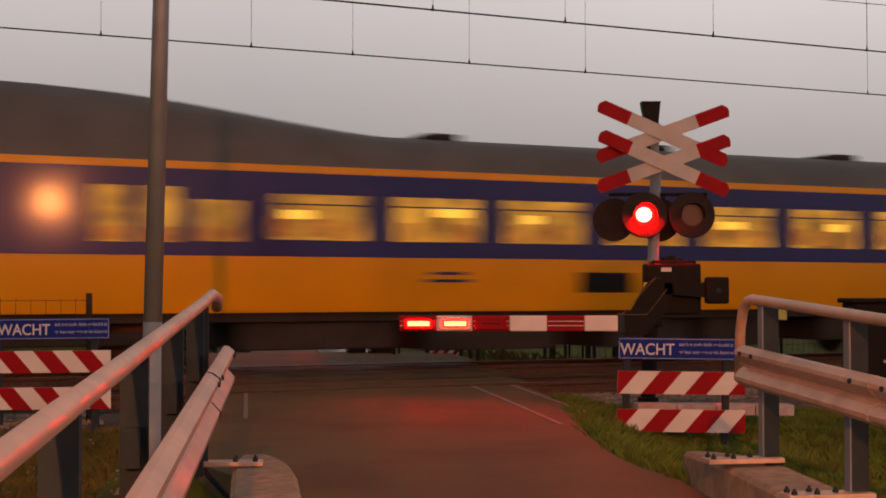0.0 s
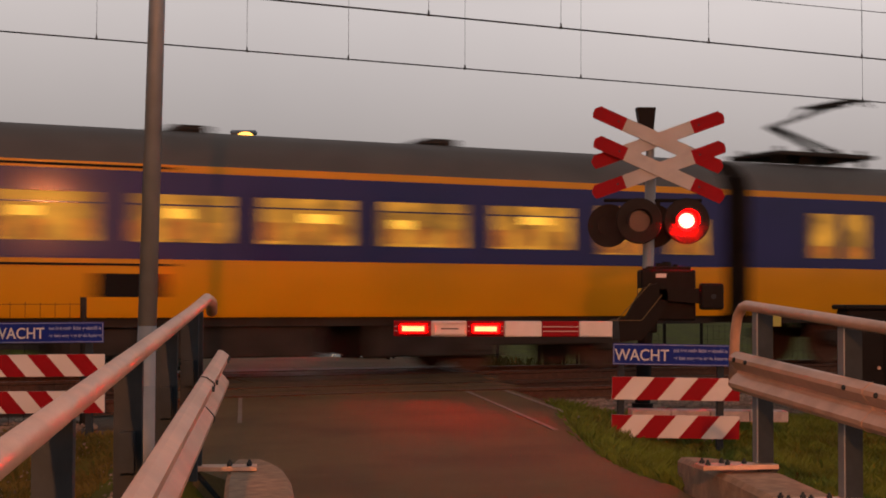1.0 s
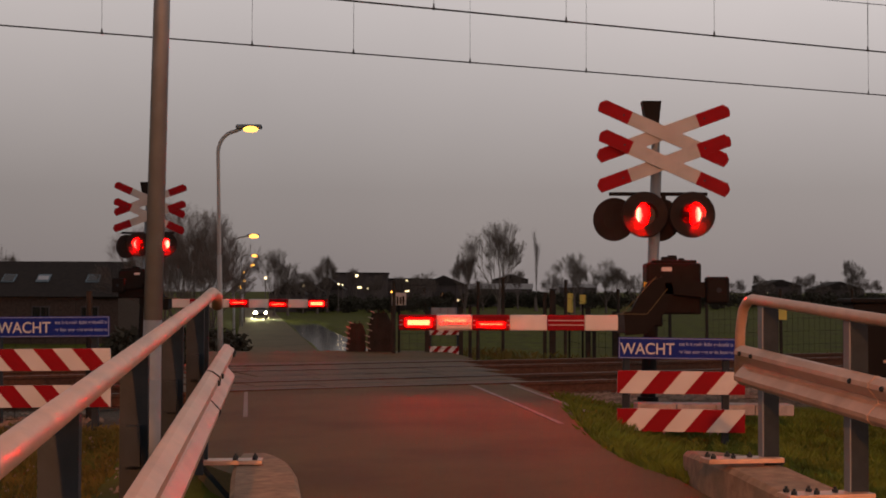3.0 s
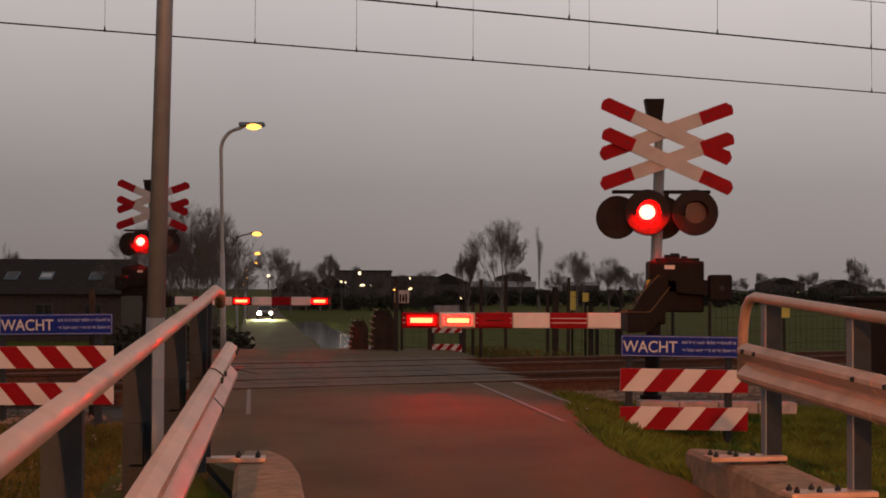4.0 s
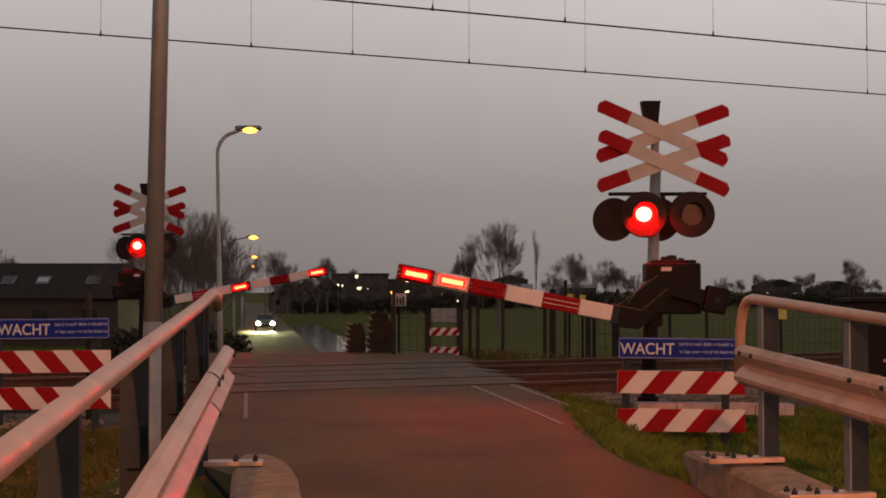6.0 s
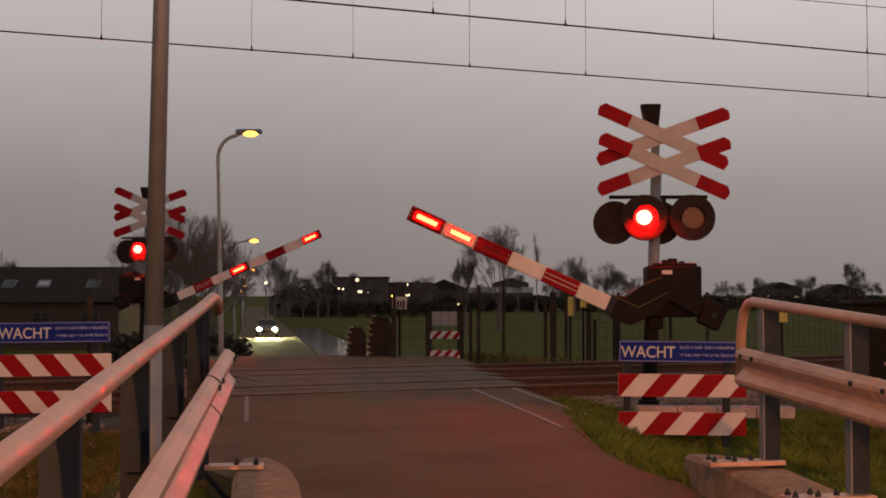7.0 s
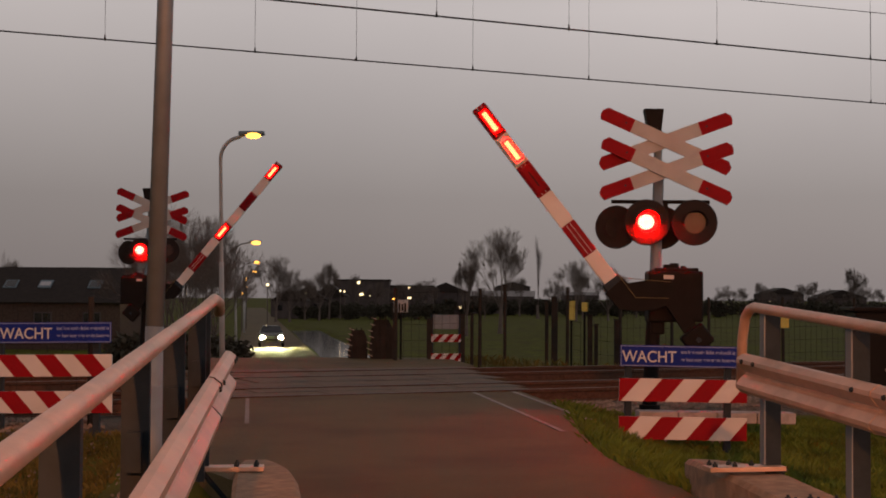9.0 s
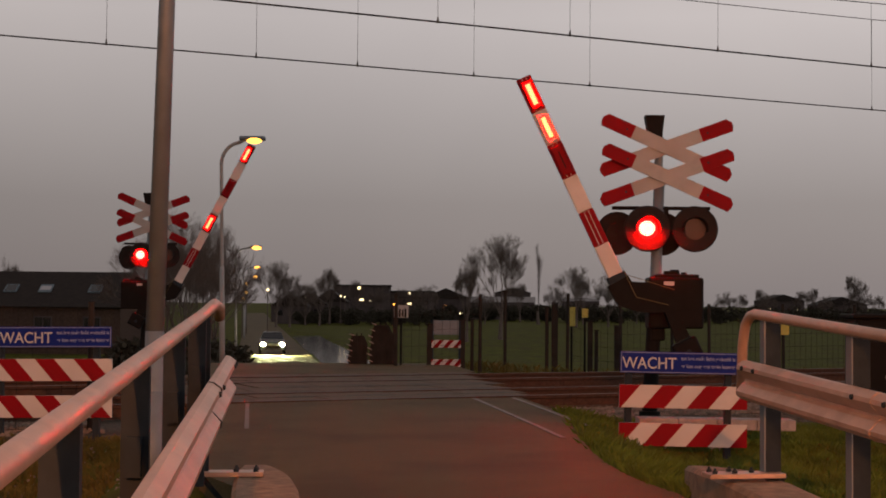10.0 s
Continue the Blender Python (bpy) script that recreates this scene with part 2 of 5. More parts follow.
def sweep(bm, pts, profile, closed=True, caps=True):
    """Carry a profile of (side, up) along pts. Profile is given in the plane across the path."""
    pts = [Vector(p) for p in pts]
    rings = []
    for i, p in enumerate(pts):
        d = (pts[min(i + 1, len(pts) - 1)] - pts[max(i - 1, 0)]).normalized()
        side = d.cross(Vector((0, 0, 1)))
        side = side.normalized() if side.length > 0.05 else Vector((1, 0, 0))
        up = side.cross(d).normalized()
        rings.append([bm.verts.new(p + side * a + up * b) for a, b in profile])
    n = len(profile)
    for a, b in zip(rings, rings[1:]):
        for i in range(n if closed else n - 1):
            bm.faces.new((a[i], a[(i + 1) % n], b[(i + 1) % n], b[i]))
    if caps and closed:
        bm.faces.new(rings[0][::-1])
        bm.faces.new(rings[-1])
    bmesh.ops.recalc_face_normals(bm, faces=bm.faces[:])
    return bm


def ring_profile(r, n=14):
    return [(r * math.cos(2 * math.pi * i / n), r * math.sin(2 * math.pi * i / n)) for i in range(n)]


def disc(bm, c, r, y0, y1, n=32):
    """A round plate facing -y, from y0 to y1."""
    return rod(bm, (c[0], y0, c[1]), (c[0], y1, c[1]), r, r, n)


def prism(bm, poly, y0, y1):
    """A plate with the outline poly in x and z, from y0 to y1."""
    a = [bm.verts.new((x, y0, z)) for x, z in poly]
    b = [bm.verts.new((x, y1, z)) for x, z in poly]
    bm.faces.new(a)
    bm.faces.new(b[::-1])
    n = len(poly)
    for i in range(n):
        bm.faces.new((a[i], b[i], b[(i + 1) % n], a[(i + 1) % n]))
    bmesh.ops.recalc_face_normals(bm, faces=bm.faces[:])
    return bm


def words(text, size, depth, mat, parent, m, weight=0.0015):
    cu = bpy.data.curves.new("lettering", "FONT")
    cu.body, cu.size, cu.extrude, cu.offset = text, size, depth, weight
    tmp = bpy.data.objects.new("lettering", cu)
    scene.collection.objects.link(tmp)
    me = bpy.data.meshes.new_from_object(tmp.evaluated_get(bpy.context.evaluated_depsgraph_get()))
    bpy.data.objects.remove(tmp)
    me.materials.clear()
    me.materials.append(mat)
    ob = new("lettering", me)
    ob.parent = parent
    ob.matrix_basis = m
    return ob


# ---- plan ----
TURN = radians(25.05)                       # the tracks against the view
ALONG = Vector((math.cos(TURN), math.sin(TURN), 0))
ACROSS = Vector((-math.sin(TURN), math.cos(TURN), 0))
NEAR_W, FAR_W = 17.76, 21.74                # the two tracks' distance along ACROSS
GAUGE = 1.5
ROAD_DIR = Vector((-0.1357, 0.9907, 0))
ROAD_SIDE = Vector((0.9907, 0.1357, 0))
ROAD_TURN = math.degrees(math.atan2(0.1357, 0.9907))


def road_point(q, o, z=0.0):
    """q metres along the road, o to the right of its middle."""
    return Vector((1.57, 0, z)) + ROAD_DIR * q + ROAD_SIDE * o


def step(a, b, v):
    v = min(1, max(0, (v - a) / (b - a)))
    return v * v * (3 - 2 * v)


def road_z(q):
    if q < 10:
        return -0.035 - 0.04 * (10 - max(q, -30))
    return -0.035 + 0.015 * step(10, 16, q) - 2.25 * step(27.5, 62, q)


def half_width(q, side=1):
    """The asphalt's half width on this side of the line."""
    if side > 0 and q < 10.1:
        return 1.405
    return 1.3 + 0.8 * step(10.5, 17.5, q) if side > 0 else 1.42 + 0.5 * step(9.7, 10.8, q) + 0.16 * step(10.8, 16.5, q)


def ground_z(x, y):
    w = x * ACROSS.x + y * ACROSS.y
    q = (x - 1.57) * ROAD_DIR.x + y * ROAD_DIR.y
    o = (x - 1.57) * ROAD_SIDE.x + y * ROAD_SIDE.y
    if w < 15.4:
        z = -0.42 + 0.14 * step(11, 15.4, w) - 0.5 * step(6, -6, w)
    elif w < 24.4:
        z = -0.28
    else:
        z = -0.28 - 2.35 * step(24.4, 31, w)
    z += 0.05 * noise.noise((x * 0.35, y * 0.35, 0)) + 0.03 * noise.noise((x * 1.3, y * 1.3, 4))
    if 9.6 < q < 17:
        edge = abs(o) - (half_width(q, 1 if o > 0 else -1))
        z = road_z(q) - 0.07 + (z - road_z(q) + 0.07) * step(0.05, 1.1, edge)
        if edge < 0:
            z = road_z(q) - 0.2
    half = 3.4 if q > 24 else 2.2
    if abs(o) < half + 3 and q > 17:
        z = z + (min(z, road_z(q) - 0.1) - z) if abs(o) < half else z + (road_z(q) - 0.12 - z) * (1 - step(half, half + 3, abs(o))) * (1 if q > 24 else 0.35)
    # the ditch that the bridge crosses
    if -8 < q < 9.3:
        z -= 0.9 * step(9.3, 7.0, q) * step(-8, -5, q)
    # the far ditch with water beside the road
    if q > 75 and q < 175:
        z -= 0.75 * step(2.8, 3.6, o) * step(7.0, 6.2, o) * step(75, 80, q) * step(175, 168, q)
    return z


# ---- ground ----
def build_ground():
    xs = sorted(set([-1500, -900, -600, -400, -260, -180, -120, -90] + list(np.arange(-70, -20, 5.0)) + list(np.arange(-20, 14.01, 0.5)) + list(np.arange(15, 40, 2.5))
                    + [50, 70, 100, 150, 220, 300, 450, 700, 1000, 1500]))
    ys = sorted(set([-300, -150, -80, -40, -20, -10, -5] + list(np.arange(-2, 40.01, 0.5)) + list(np.arange(42, 190, 4.0)) + [210, 240, 280, 330, 400, 500, 700, 1000, 1600, 2600]))
    verts = [(x, y, ground_z(x, y)) for y in ys for x in xs]
    nx = len(xs)
    faces = [(j * nx + i, j * nx + i + 1, (j + 1) * nx + i + 1, (j + 1) * nx + i) for j in range(len(ys) - 1) for i in range(nx - 1)]
    me = bpy.data.meshes.new("ground")
    me.from_pydata(verts, [], faces)
    me.materials.append(GRASS)
    for p in me.polygons:
        p.use_smooth = True
    tagged(new("ground", me), "damp winter grass verge and flat pasture", "ground", kind="structure")


build_ground()


def strip(name, rows, mat, label, category, thick=0.06, kind="structure"):
    """A paved strip from rows of left and right edge points."""
    bm = bmesh.new()
    rings = []
    for a, b in rows:
        a, b = Vector(a), Vector(b)
        ring = [bm.verts.new(a), bm.verts.new((a + b) / 2 + Vector((0, 0, 0.012))), bm.verts.new(b), bm.verts.new(b - Vector((0, 0, thick))), bm.verts.new(a - Vector((0, 0, thick)))]
        rings.append(ring)
    for p, q in zip(rings, rings[1:]):
        for i in range(5):
            bm.faces.new((p[i], p[(i + 1) % 5], q[(i + 1) % 5], q[i]))
    bm.faces.new(rings[0][::-1])
    bm.faces.new(rings[-1])
    bmesh.ops.recalc_face_normals(bm, faces=bm.faces[:])
    ob = part(name, bm, mat)
    return tagged(ob, label, category, kind=kind)


def edge_q(w, o):
    """How far along the road a line parallel to the tracks is met, o to the right of its middle."""
    p = road_point(0, o)
    return (w - p.dot(ACROSS)) / ROAD_DIR.dot(ACROSS)


# the road on this side, up to the first rail
rows = []
for i in range(61):
    q = -25 + i * (38.5 / 60)
    rows.append((road_point(q, -half_width(q, -1), road_z(q)), road_point(q, half_width(q), road_z(q))))
for k in range(1, 9):
    f = k / 8
    ql = 13.5 + (edge_q(NEAR_W - 0.83, -2.08) - 13.5) * f
    qr = 13.5 + (edge_q(NEAR_W - 0.83, 2.08) - 13.5) * f
    rows.append((road_point(ql, -half_width(ql, -1), road_z(ql)), road_point(qr, half_width(qr), road_z(qr))))
strip("road_near", rows, ASPHALT, "dark worn damp asphalt of a narrow country road", "road", 0.3)
# the road beyond, falling away from the crossing
rows = []
ql, qr = edge_q(FAR_W + 1.7, -2.6), edge_q(FAR_W + 1.7, 2.6)
for i in range(70):
    f = i / 69
    a, b = ql + (420 - ql) * f ** 1.8, qr + (420 - qr) * f ** 1.8
    hw = 2.6 - 0.2 * step(24, 40, a)
    rows.append((road_point(a, -hw, road_z(a)), road_point(b, hw, road_z(b))))
strip("road_far", rows, ASPHALT, "asphalt road falling away beyond the railway crossing", "road", 0.1)


# ---- the crossing deck: slabs between and beside the rails ----
deck = tagged(new("crossing_deck"), "worn concrete and rubber slabs of the level crossing", "level crossing", kind="structure")


def slab_row(w0, w1, o0, o1, n):
    """n slabs between the lines w0 and w1, parallel to the tracks."""
    s0 = road_point(edge_q((w0 + w1) / 2, o0), o0).dot(ALONG)
    s1 = road_point(edge_q((w0 + w1) / 2, o1), o1).dot(ALONG)
    ln = (s1 - s0) / n
    bm = bmesh.new()
    box(bm, (0, 0, 0), (ln - 0.014, w1 - w0 - 0.012, 0.2), bevel=0.012)
    me = bpy.data.meshes.new("slab")
    bm.to_mesh(me)
    bm.free()
    me.materials.append(PANEL)
    for i in range(n):
        p = ALONG * (s0 + ln * (i + 0.5)) + ACROSS * ((w0 + w1) / 2)
        shared("slab", me, pose(p.x, p.y, -0.112 + random.uniform(-0.006, 0.004), random.uniform(-0.2, 0.2), random.uniform(-0.15, 0.15), math.degrees(TURN)), deck)


for w in (NEAR_W, FAR_W):
    slab_row(w - 0.66, w, -2.5, 2.3, 5)
    slab_row(w, w + 0.66, -2.5, 2.3, 5)
slab_row(NEAR_W + 0.82, NEAR_W + 1.98, -2.5, 2.25, 5)
slab_row(NEAR_W + 1.98, FAR_W - 0.82, -2.55, 2.3, 5)
slab_row(FAR_W + 0.82, FAR_W + 1.68, -2.6, 2.5, 5)

# ---- tracks ----
bed = bmesh.new()
sec = [(-3.4, -0.62), (-2.5, -0.2), (0.1, -0.19), (2.0, -0.21), (4.0, -0.19), (6.3, -0.2), (7.4, -0.7)]
vs = []
ss = [-700, -300, -120] + list(np.arange(-60, 90, 0.6)) + [120, 200, 400, 700]
for s in ss:
    vs.append([bed.verts.new(ALONG * s + ACROSS * (NEAR_W + a) + Vector((0, 0, b + random.uniform(-0.025, 0.025)))) for a, b in sec])
for a, b in zip(vs, vs[1:]):
    for i in range(len(sec) - 1):
        bed.faces.new((a[i], a[i + 1], b[i + 1], b[i]))
tagged(part("ballast", bed, GRAVEL), "brown stone ballast bed under the two tracks", "ballast", kind="structure")

RAIL = [(-0.036, 0.0), (0.036, 0.0), (0.036, -0.04), (0.01, -0.055), (0.01, -0.15), (0.07, -0.165), (0.07, -0.18), (-0.07, -0.18), (-0.07, -0.165), (-0.01, -0.15), (-0.01, -0.055), (-0.036, -0.04)]
sl = bmesh.new()
box(sl, (0, 0, 0), (0.26, 2.5, 0.16), bevel=0.02)
sleeper_mesh = bpy.data.meshes.new("sleeper")
sl.to_mesh(sleeper_mesh)
sl.free()
sleeper_mesh.materials.append(CONCRETE)
for w in (NEAR_W, FAR_W):
    track = thing("railway_track", pose(0, 0, 0), "rusty steel rails on concrete sleepers in ballast", "railway track", "the two tracks", "structure")
    for g in (-GAUGE / 2, GAUGE / 2):
        a, b = ALONG * -700 + ACROSS * (w + g), ALONG * 700 + ACROSS * (w + g)
        rail = part("rail", sweep(bmesh.new(), [a, b], RAIL), RAIL_STEEL, track)
        bm = bmesh.new()
        sweep(bm, [a, b], [(-0.03, 0.0015), (0.03, 0.0015), (0.034, 0.0005), (-0.034, 0.0005)])
        part("rail_head", bm, RAIL_HEAD, rail, "rail head darkened for the shade of its groove")
    for k in range(70):
        s = -16 + k * 0.6
        p = ALONG * s + ACROSS * w
        if -3.6 < s - road_point(edge_q(w, 0), 0).dot(ALONG) < 3.4:
            continue
        shared("sleeper", sleeper_mesh, pose(p.x, p.y, -0.255, 0, 0, math.degrees(TURN)), track)


# ---- bridge: kerbs and guard rails ----
def kerb(side):
    """A concrete kerb beam at the bridge's edge with a blunt end."""
    bm = bmesh.new()
    o0, o1 = (1.4, 1.8) if side > 0 else (-1.66, -1.24)
    rows = []
    for q in [-12, -6, 0, 4, 7, 8.6, 9.3, 9.85, 10.2] + ([10.5] if side < 0 else []):
        zt = road_z(q) + (0.25 if side > 0 else 0.155)
        a, b = (o0, o1)
        if q > 9:
            k = (q - 9) ** 1.5 * 0.16 if side > 0 else max(0, q - 9.5) ** 1.5 * 0.16
            a, b = (a + k, b - k * 0.3) if side > 0 else (a + k * 0.3, b - k)
            zt -= (0.11 if side > 0 else 0.03) * (q - 9)
        rows.append([bm.verts.new(road_point(q, a, zt - 0.9)), bm.verts.new(road_point(q, a, zt - 0.03)), bm.verts.new(road_point(q, a + 0.03, zt)),
                     bm.verts.new(road_point(q, b - 0.03, zt)), bm.verts.new(road_point(q, b, zt - 0.03)), bm.verts.new(road_point(q, b, zt - 0.9))])
    for p, r in zip(rows, rows[1:]):
        for i in range(6):
            bm.faces.new((p[i], p[(i + 1) % 6], r[(i + 1) % 6], r[i]))
    bm.faces.new(rows[0])
    bm.faces.new(rows[-1][::-1])
    bmesh.ops.recalc_face_normals(bm, faces=bm.faces[:])
    tagged(part("bridge_kerb", bm, CONCRETE), "weathered concrete kerb beam along the bridge edge", "kerb", "bridge kerbs", "structure")


kerb(1)
kerb(-1)
# W-shaped crash barrier profile: side towards the road is positive
W_IN = [(0.0, 0.155), (0.03, 0.15), (0.075, 0.115), (0.078, 0.085), (0.03, 0.03), (0.005, 0.012), (0.005, -0.012), (0.03, -0.03), (0.078, -0.085), (0.075, -0.115), (0.03, -0.15), (0.0, -0.155)]


def w_profile(sign):
    a = [(sign * x, z) for x, z in W_IN]
    return a + [(x - sign * 0.006, z * 0.985) for x, z in a[::-1]]


def guard_rail(tube_pts, beam_a, beam_b, sign, posts, label, tube_r=0.038, beam_scale=1.0):
    g = thing("guard_rail", pose(0, 0, 0), label, "guard rail", "bridge guard rails")
    top = part("handrail_tube", sweep(bmesh.new(), tube_pts, ring_profile(tube_r, 18)), GALV, g, "round galvanised tube handrail", True)
    a, b = Vector(beam_a), Vector(beam_b)
    d = (b - a).normalized()
    n = 12
    pts = [a + (b - a) * (i / n) for i in range(n + 1)]
    prof = [(x * beam_scale, z * beam_scale) for x, z in w_profile(sign)]
    beam = part("crash_beam", sweep(bmesh.new(), pts, prof), GALV, g, "ribbed galvanised steel crash beam")
    side = d.cross(Vector((0, 0, 1))).normalized() * sign
    up = Vector((0, 0, 1))
    # overlap joints and bolts near the far end
    for off in (0.1, 0.28, 1.6, 1.95):
        bm = bmesh.new()
        c = a + d * off + side * 0.075 * beam_scale + up * 0.1 * beam_scale
        rod(bm, c, c + side * 0.014, 0.016, 0.012, 8)
        part("bolt", bm, POST, beam)
    bm = bmesh.new()
    sweep(bm, [a + d * 1.78, a + d * 1.8], [(x * 1.03 + sign * 0.004, z * 1.03) for x, z in prof])
    part("lap_joint", bm, POST if sign < 0 else GALV, beam, "lapped joint between two beams")
    for p, zt, zb in posts:
        bm = bmesh.new()
        ang = math.atan2(d.y, d.x)
        m = Matrix.Translation((p[0], p[1], 0)) @ Matrix.Rotation(ang, 4, "Z")
        box(bm, (0, 0.0, (zt + zb) / 2), (0.012, 0.095, zt - zb), m)
        post = part("post", bm, POST, g, "dark weathered steel channel post")
        deep = 0.05 if sign < 0 else 0.07
        for e in (-1, 1):
            bm = bmesh.new()
            box(bm, (-deep / 2 + 0.006, e * 0.0515, (zt + zb) / 2), (deep, 0.008, zt - zb), m)
            # right posts: paler left flange beside the dark web copies how light falls
            part("flange", bm, POLE if sign > 0 and e < 0 else POST, post, "post flange with light and shade put into its colour")
        if sign > 0 or p[1] > 9.3 or p[1] < 1:
            bm = bmesh.new()
            box(bm, (0, -0.19 if sign > 0 else 0.17, zb + 0.012), (0.16, 0.5 if sign > 0 else 0.5, 0.03), m, 0.004)
            plate = part("base_plate", bm, GALV, post, "bolted steel base plate")
            bm = bmesh.new()
            if sign > 0:
                prism(bm, [(-0.06, zb - 0.003), (0.1, zb - 0.003), (0.02, zb - 0.09)], -0.01, 0.01)
                bm.transform(m @ Matrix.Rotation(radians(90), 4, "Z"))
                part("gusset", bm, POST, post, "dark gusset under the plate")
            else:
                rod(bm, m @ Vector((0, 0.3, zb - 0.35)), m @ Vector((0, 0.0, zb + 0.0)), 0.018, 0.018, 8)
                part("strut", bm, POST, post, "slanted strut under the bracket plate")
            for bx, by in ((-0.05, -0.4), (0.05, -0.4), (-0.05, -0.27), (0.05, -0.27), (0, -0.14)) if sign > 0 else ((-0.05, 0.37), (0.05, 0.37), (-0.05, 0.24), (0.05, 0.24)):
                bm = bmesh.new()
                c = m @ Vector((bx, by - 0.0 * sign, zb + 0.024))
                rod(bm, c, c + Vector((0, 0, 0.022)), 0.018, 0.016, 6)
                rod(bm, c + Vector((0, 0, 0.02)), c + Vector((0, 0, 0.036)), 0.009, 0.008, 6)
                part("anchor_bolt", bm, POST, post)
        bm = bmesh.new()
        box(bm, (0, 0, 0), (0.1, 0.06, 0.16), Matrix.Translation(Vector((p[0], p[1], 0)) + side * 0.0 + up * (a.z + (b.z - a.z) * ((Vector(p[:2]).to_3d() - Vector((a.x, a.y, 0))).length / (b - a).length))) @ Matrix.Rotation(ang, 4, "Z"))
        part("spacer", bm, POST, post)
    return g


# left rail: from far end towards and past the camera
L_FAR, L_NEAR = Vector((-1.55, 9.0, 1.16)), Vector((-0.94, 3.0, 0.90))
ld = (L_NEAR - L_FAR) / 6.0
lt = [L_FAR + Vector((-0.012, 0.8, -0.02)), L_FAR + Vector((0.0, 0.72, 0.05)), L_FAR + Vector((0.012, 0.45, 0.075)), L_FAR + Vector((0.008, 0.2, 0.035)), L_FAR]
lt += [L_FAR + ld * k for k in (1, 3, 5, 7, 9, 14)]
B_FAR, B_NEAR = Vector((-1.40, 9.1, 0.775)), Vector((-0.865, 3.9, 0.565))
bd = (B_NEAR - B_FAR) / 5.2
posts = []
for k in (-0.4, 0.05, 1.67, 3.37, 5.14, 7.0, 9.2):
    p = L_FAR + ld * k
    posts.append(((p.x - 0.02, p.y), p.z - 0.02, road_z(p.y) + 0.155))
guard_rail(lt, B_FAR, B_FAR + bd * 14, -1, posts, "galvanised bridge guard rail with tube handrail and crash beam", 0.038, 0.85)

R_FAR, R_NEAR = Vector((2.0, 9.0, 1.205)), Vector((2.3, 7.2, 1.105))
rd = (R_NEAR - R_FAR) / 1.8
rt = [R_FAR + Vector((-0.035, 0.24, -0.5)), R_FAR + Vector((-0.03, 0.22, -0.2)), R_FAR + Vector((-0.022, 0.17, -0.07)), R_FAR + Vector((-0.01, 0.09, -0.015)), R_FAR]
rt += [R_FAR + rd * k for k in (1, 2, 4, 6, 9, 13)]
C_FAR, C_NEAR = Vector((1.94, 9.0, 0.785)), Vector((2.265, 7.2, 0.69))
cd = (C_NEAR - C_FAR) / 1.8
posts = []
for k in (0.12, 1.32, 3.3, 5.2, 7.5):
    p = R_FAR + rd * k
    posts.append(((p.x + 0.065, p.y), p.z - 0.02, road_z(p.y) + 0.265))
guard_rail(rt, C_FAR, C_FAR + cd * 13, 1, posts, "galvanised bridge guard rail with hooped tube end and crash beam", 0.033, 0.82)


# ---- level crossing signals ----
def striped_board(parent, w, h, y, z, sw, lean, start, name="striped_board"):
    """A board with slanted stripes, each sw wide; the first red one starts at start on the lower edge. lean +1 slants right at the top."""
    bm = bmesh.new()
    box(bm, (0, y, z), (w, 0.02, h), bevel=0.002)
    board = part(name, bm, WHITE, parent, "red and white slanted striped board")
    for i in range(-2, int(w / sw / 2) + 2):
        x0 = -w / 2 + start + 2 * i * sw
        sh = lean * h * 0.85
        poly = [(x0, z - h / 2), (x0 + sw, z - h / 2), (x0 + sw + sh, z + h / 2), (x0 + sh, z + h / 2)]
        lim = w / 2
        clipped = []
        for (xa, za), (xb, zb) in zip(poly, poly[1:] + poly[:1]):
            # clip to the board's left and right edge
            t0, t1 = 0.0, 1.0
            dx = xb - xa
            ok = True
            for s in (-1, 1):
                pa, pb = s * xa - lim, s * xb - lim
                if pa > 0 and pb > 0:
                    ok = False
                elif pa > 0:
                    t0 = max(t0, pa / (pa - pb))
                elif pb > 0:
                    t1 = min(t1, pa / (pa - pb))
            if not ok or t0 > t1:
                continue
            for t in (t0, t1):
                pt = (xa + (xb - xa) * t, za + (zb - za) * t)
                if not clipped or (abs(pt[0] - clipped[-1][0]) + abs(pt[1] - clipped[-1][1])) > 1e-5:
                    clipped.append(pt)
        if len(clipped) > 2 and abs(clipped[0][0] - clipped[-1][0]) + abs(clipped[0][1] - clipped[-1][1]) < 1e-5:
            clipped.pop()
        # corners of the board that the slanted stripe runs past
        if len(clipped) >= 3:
            cx, cz = sum(p[0] for p in clipped) / len(clipped), sum(p[1] for p in clipped) / len(clipped)
            clipped.sort(key=lambda p: math.atan2(p[1] - cz, p[0] - cx))
            bm = bmesh.new()
            prism(bm, clipped, y - 0.013, y - 0.009)
            part("red_stripe", bm, RED, board)
    return board


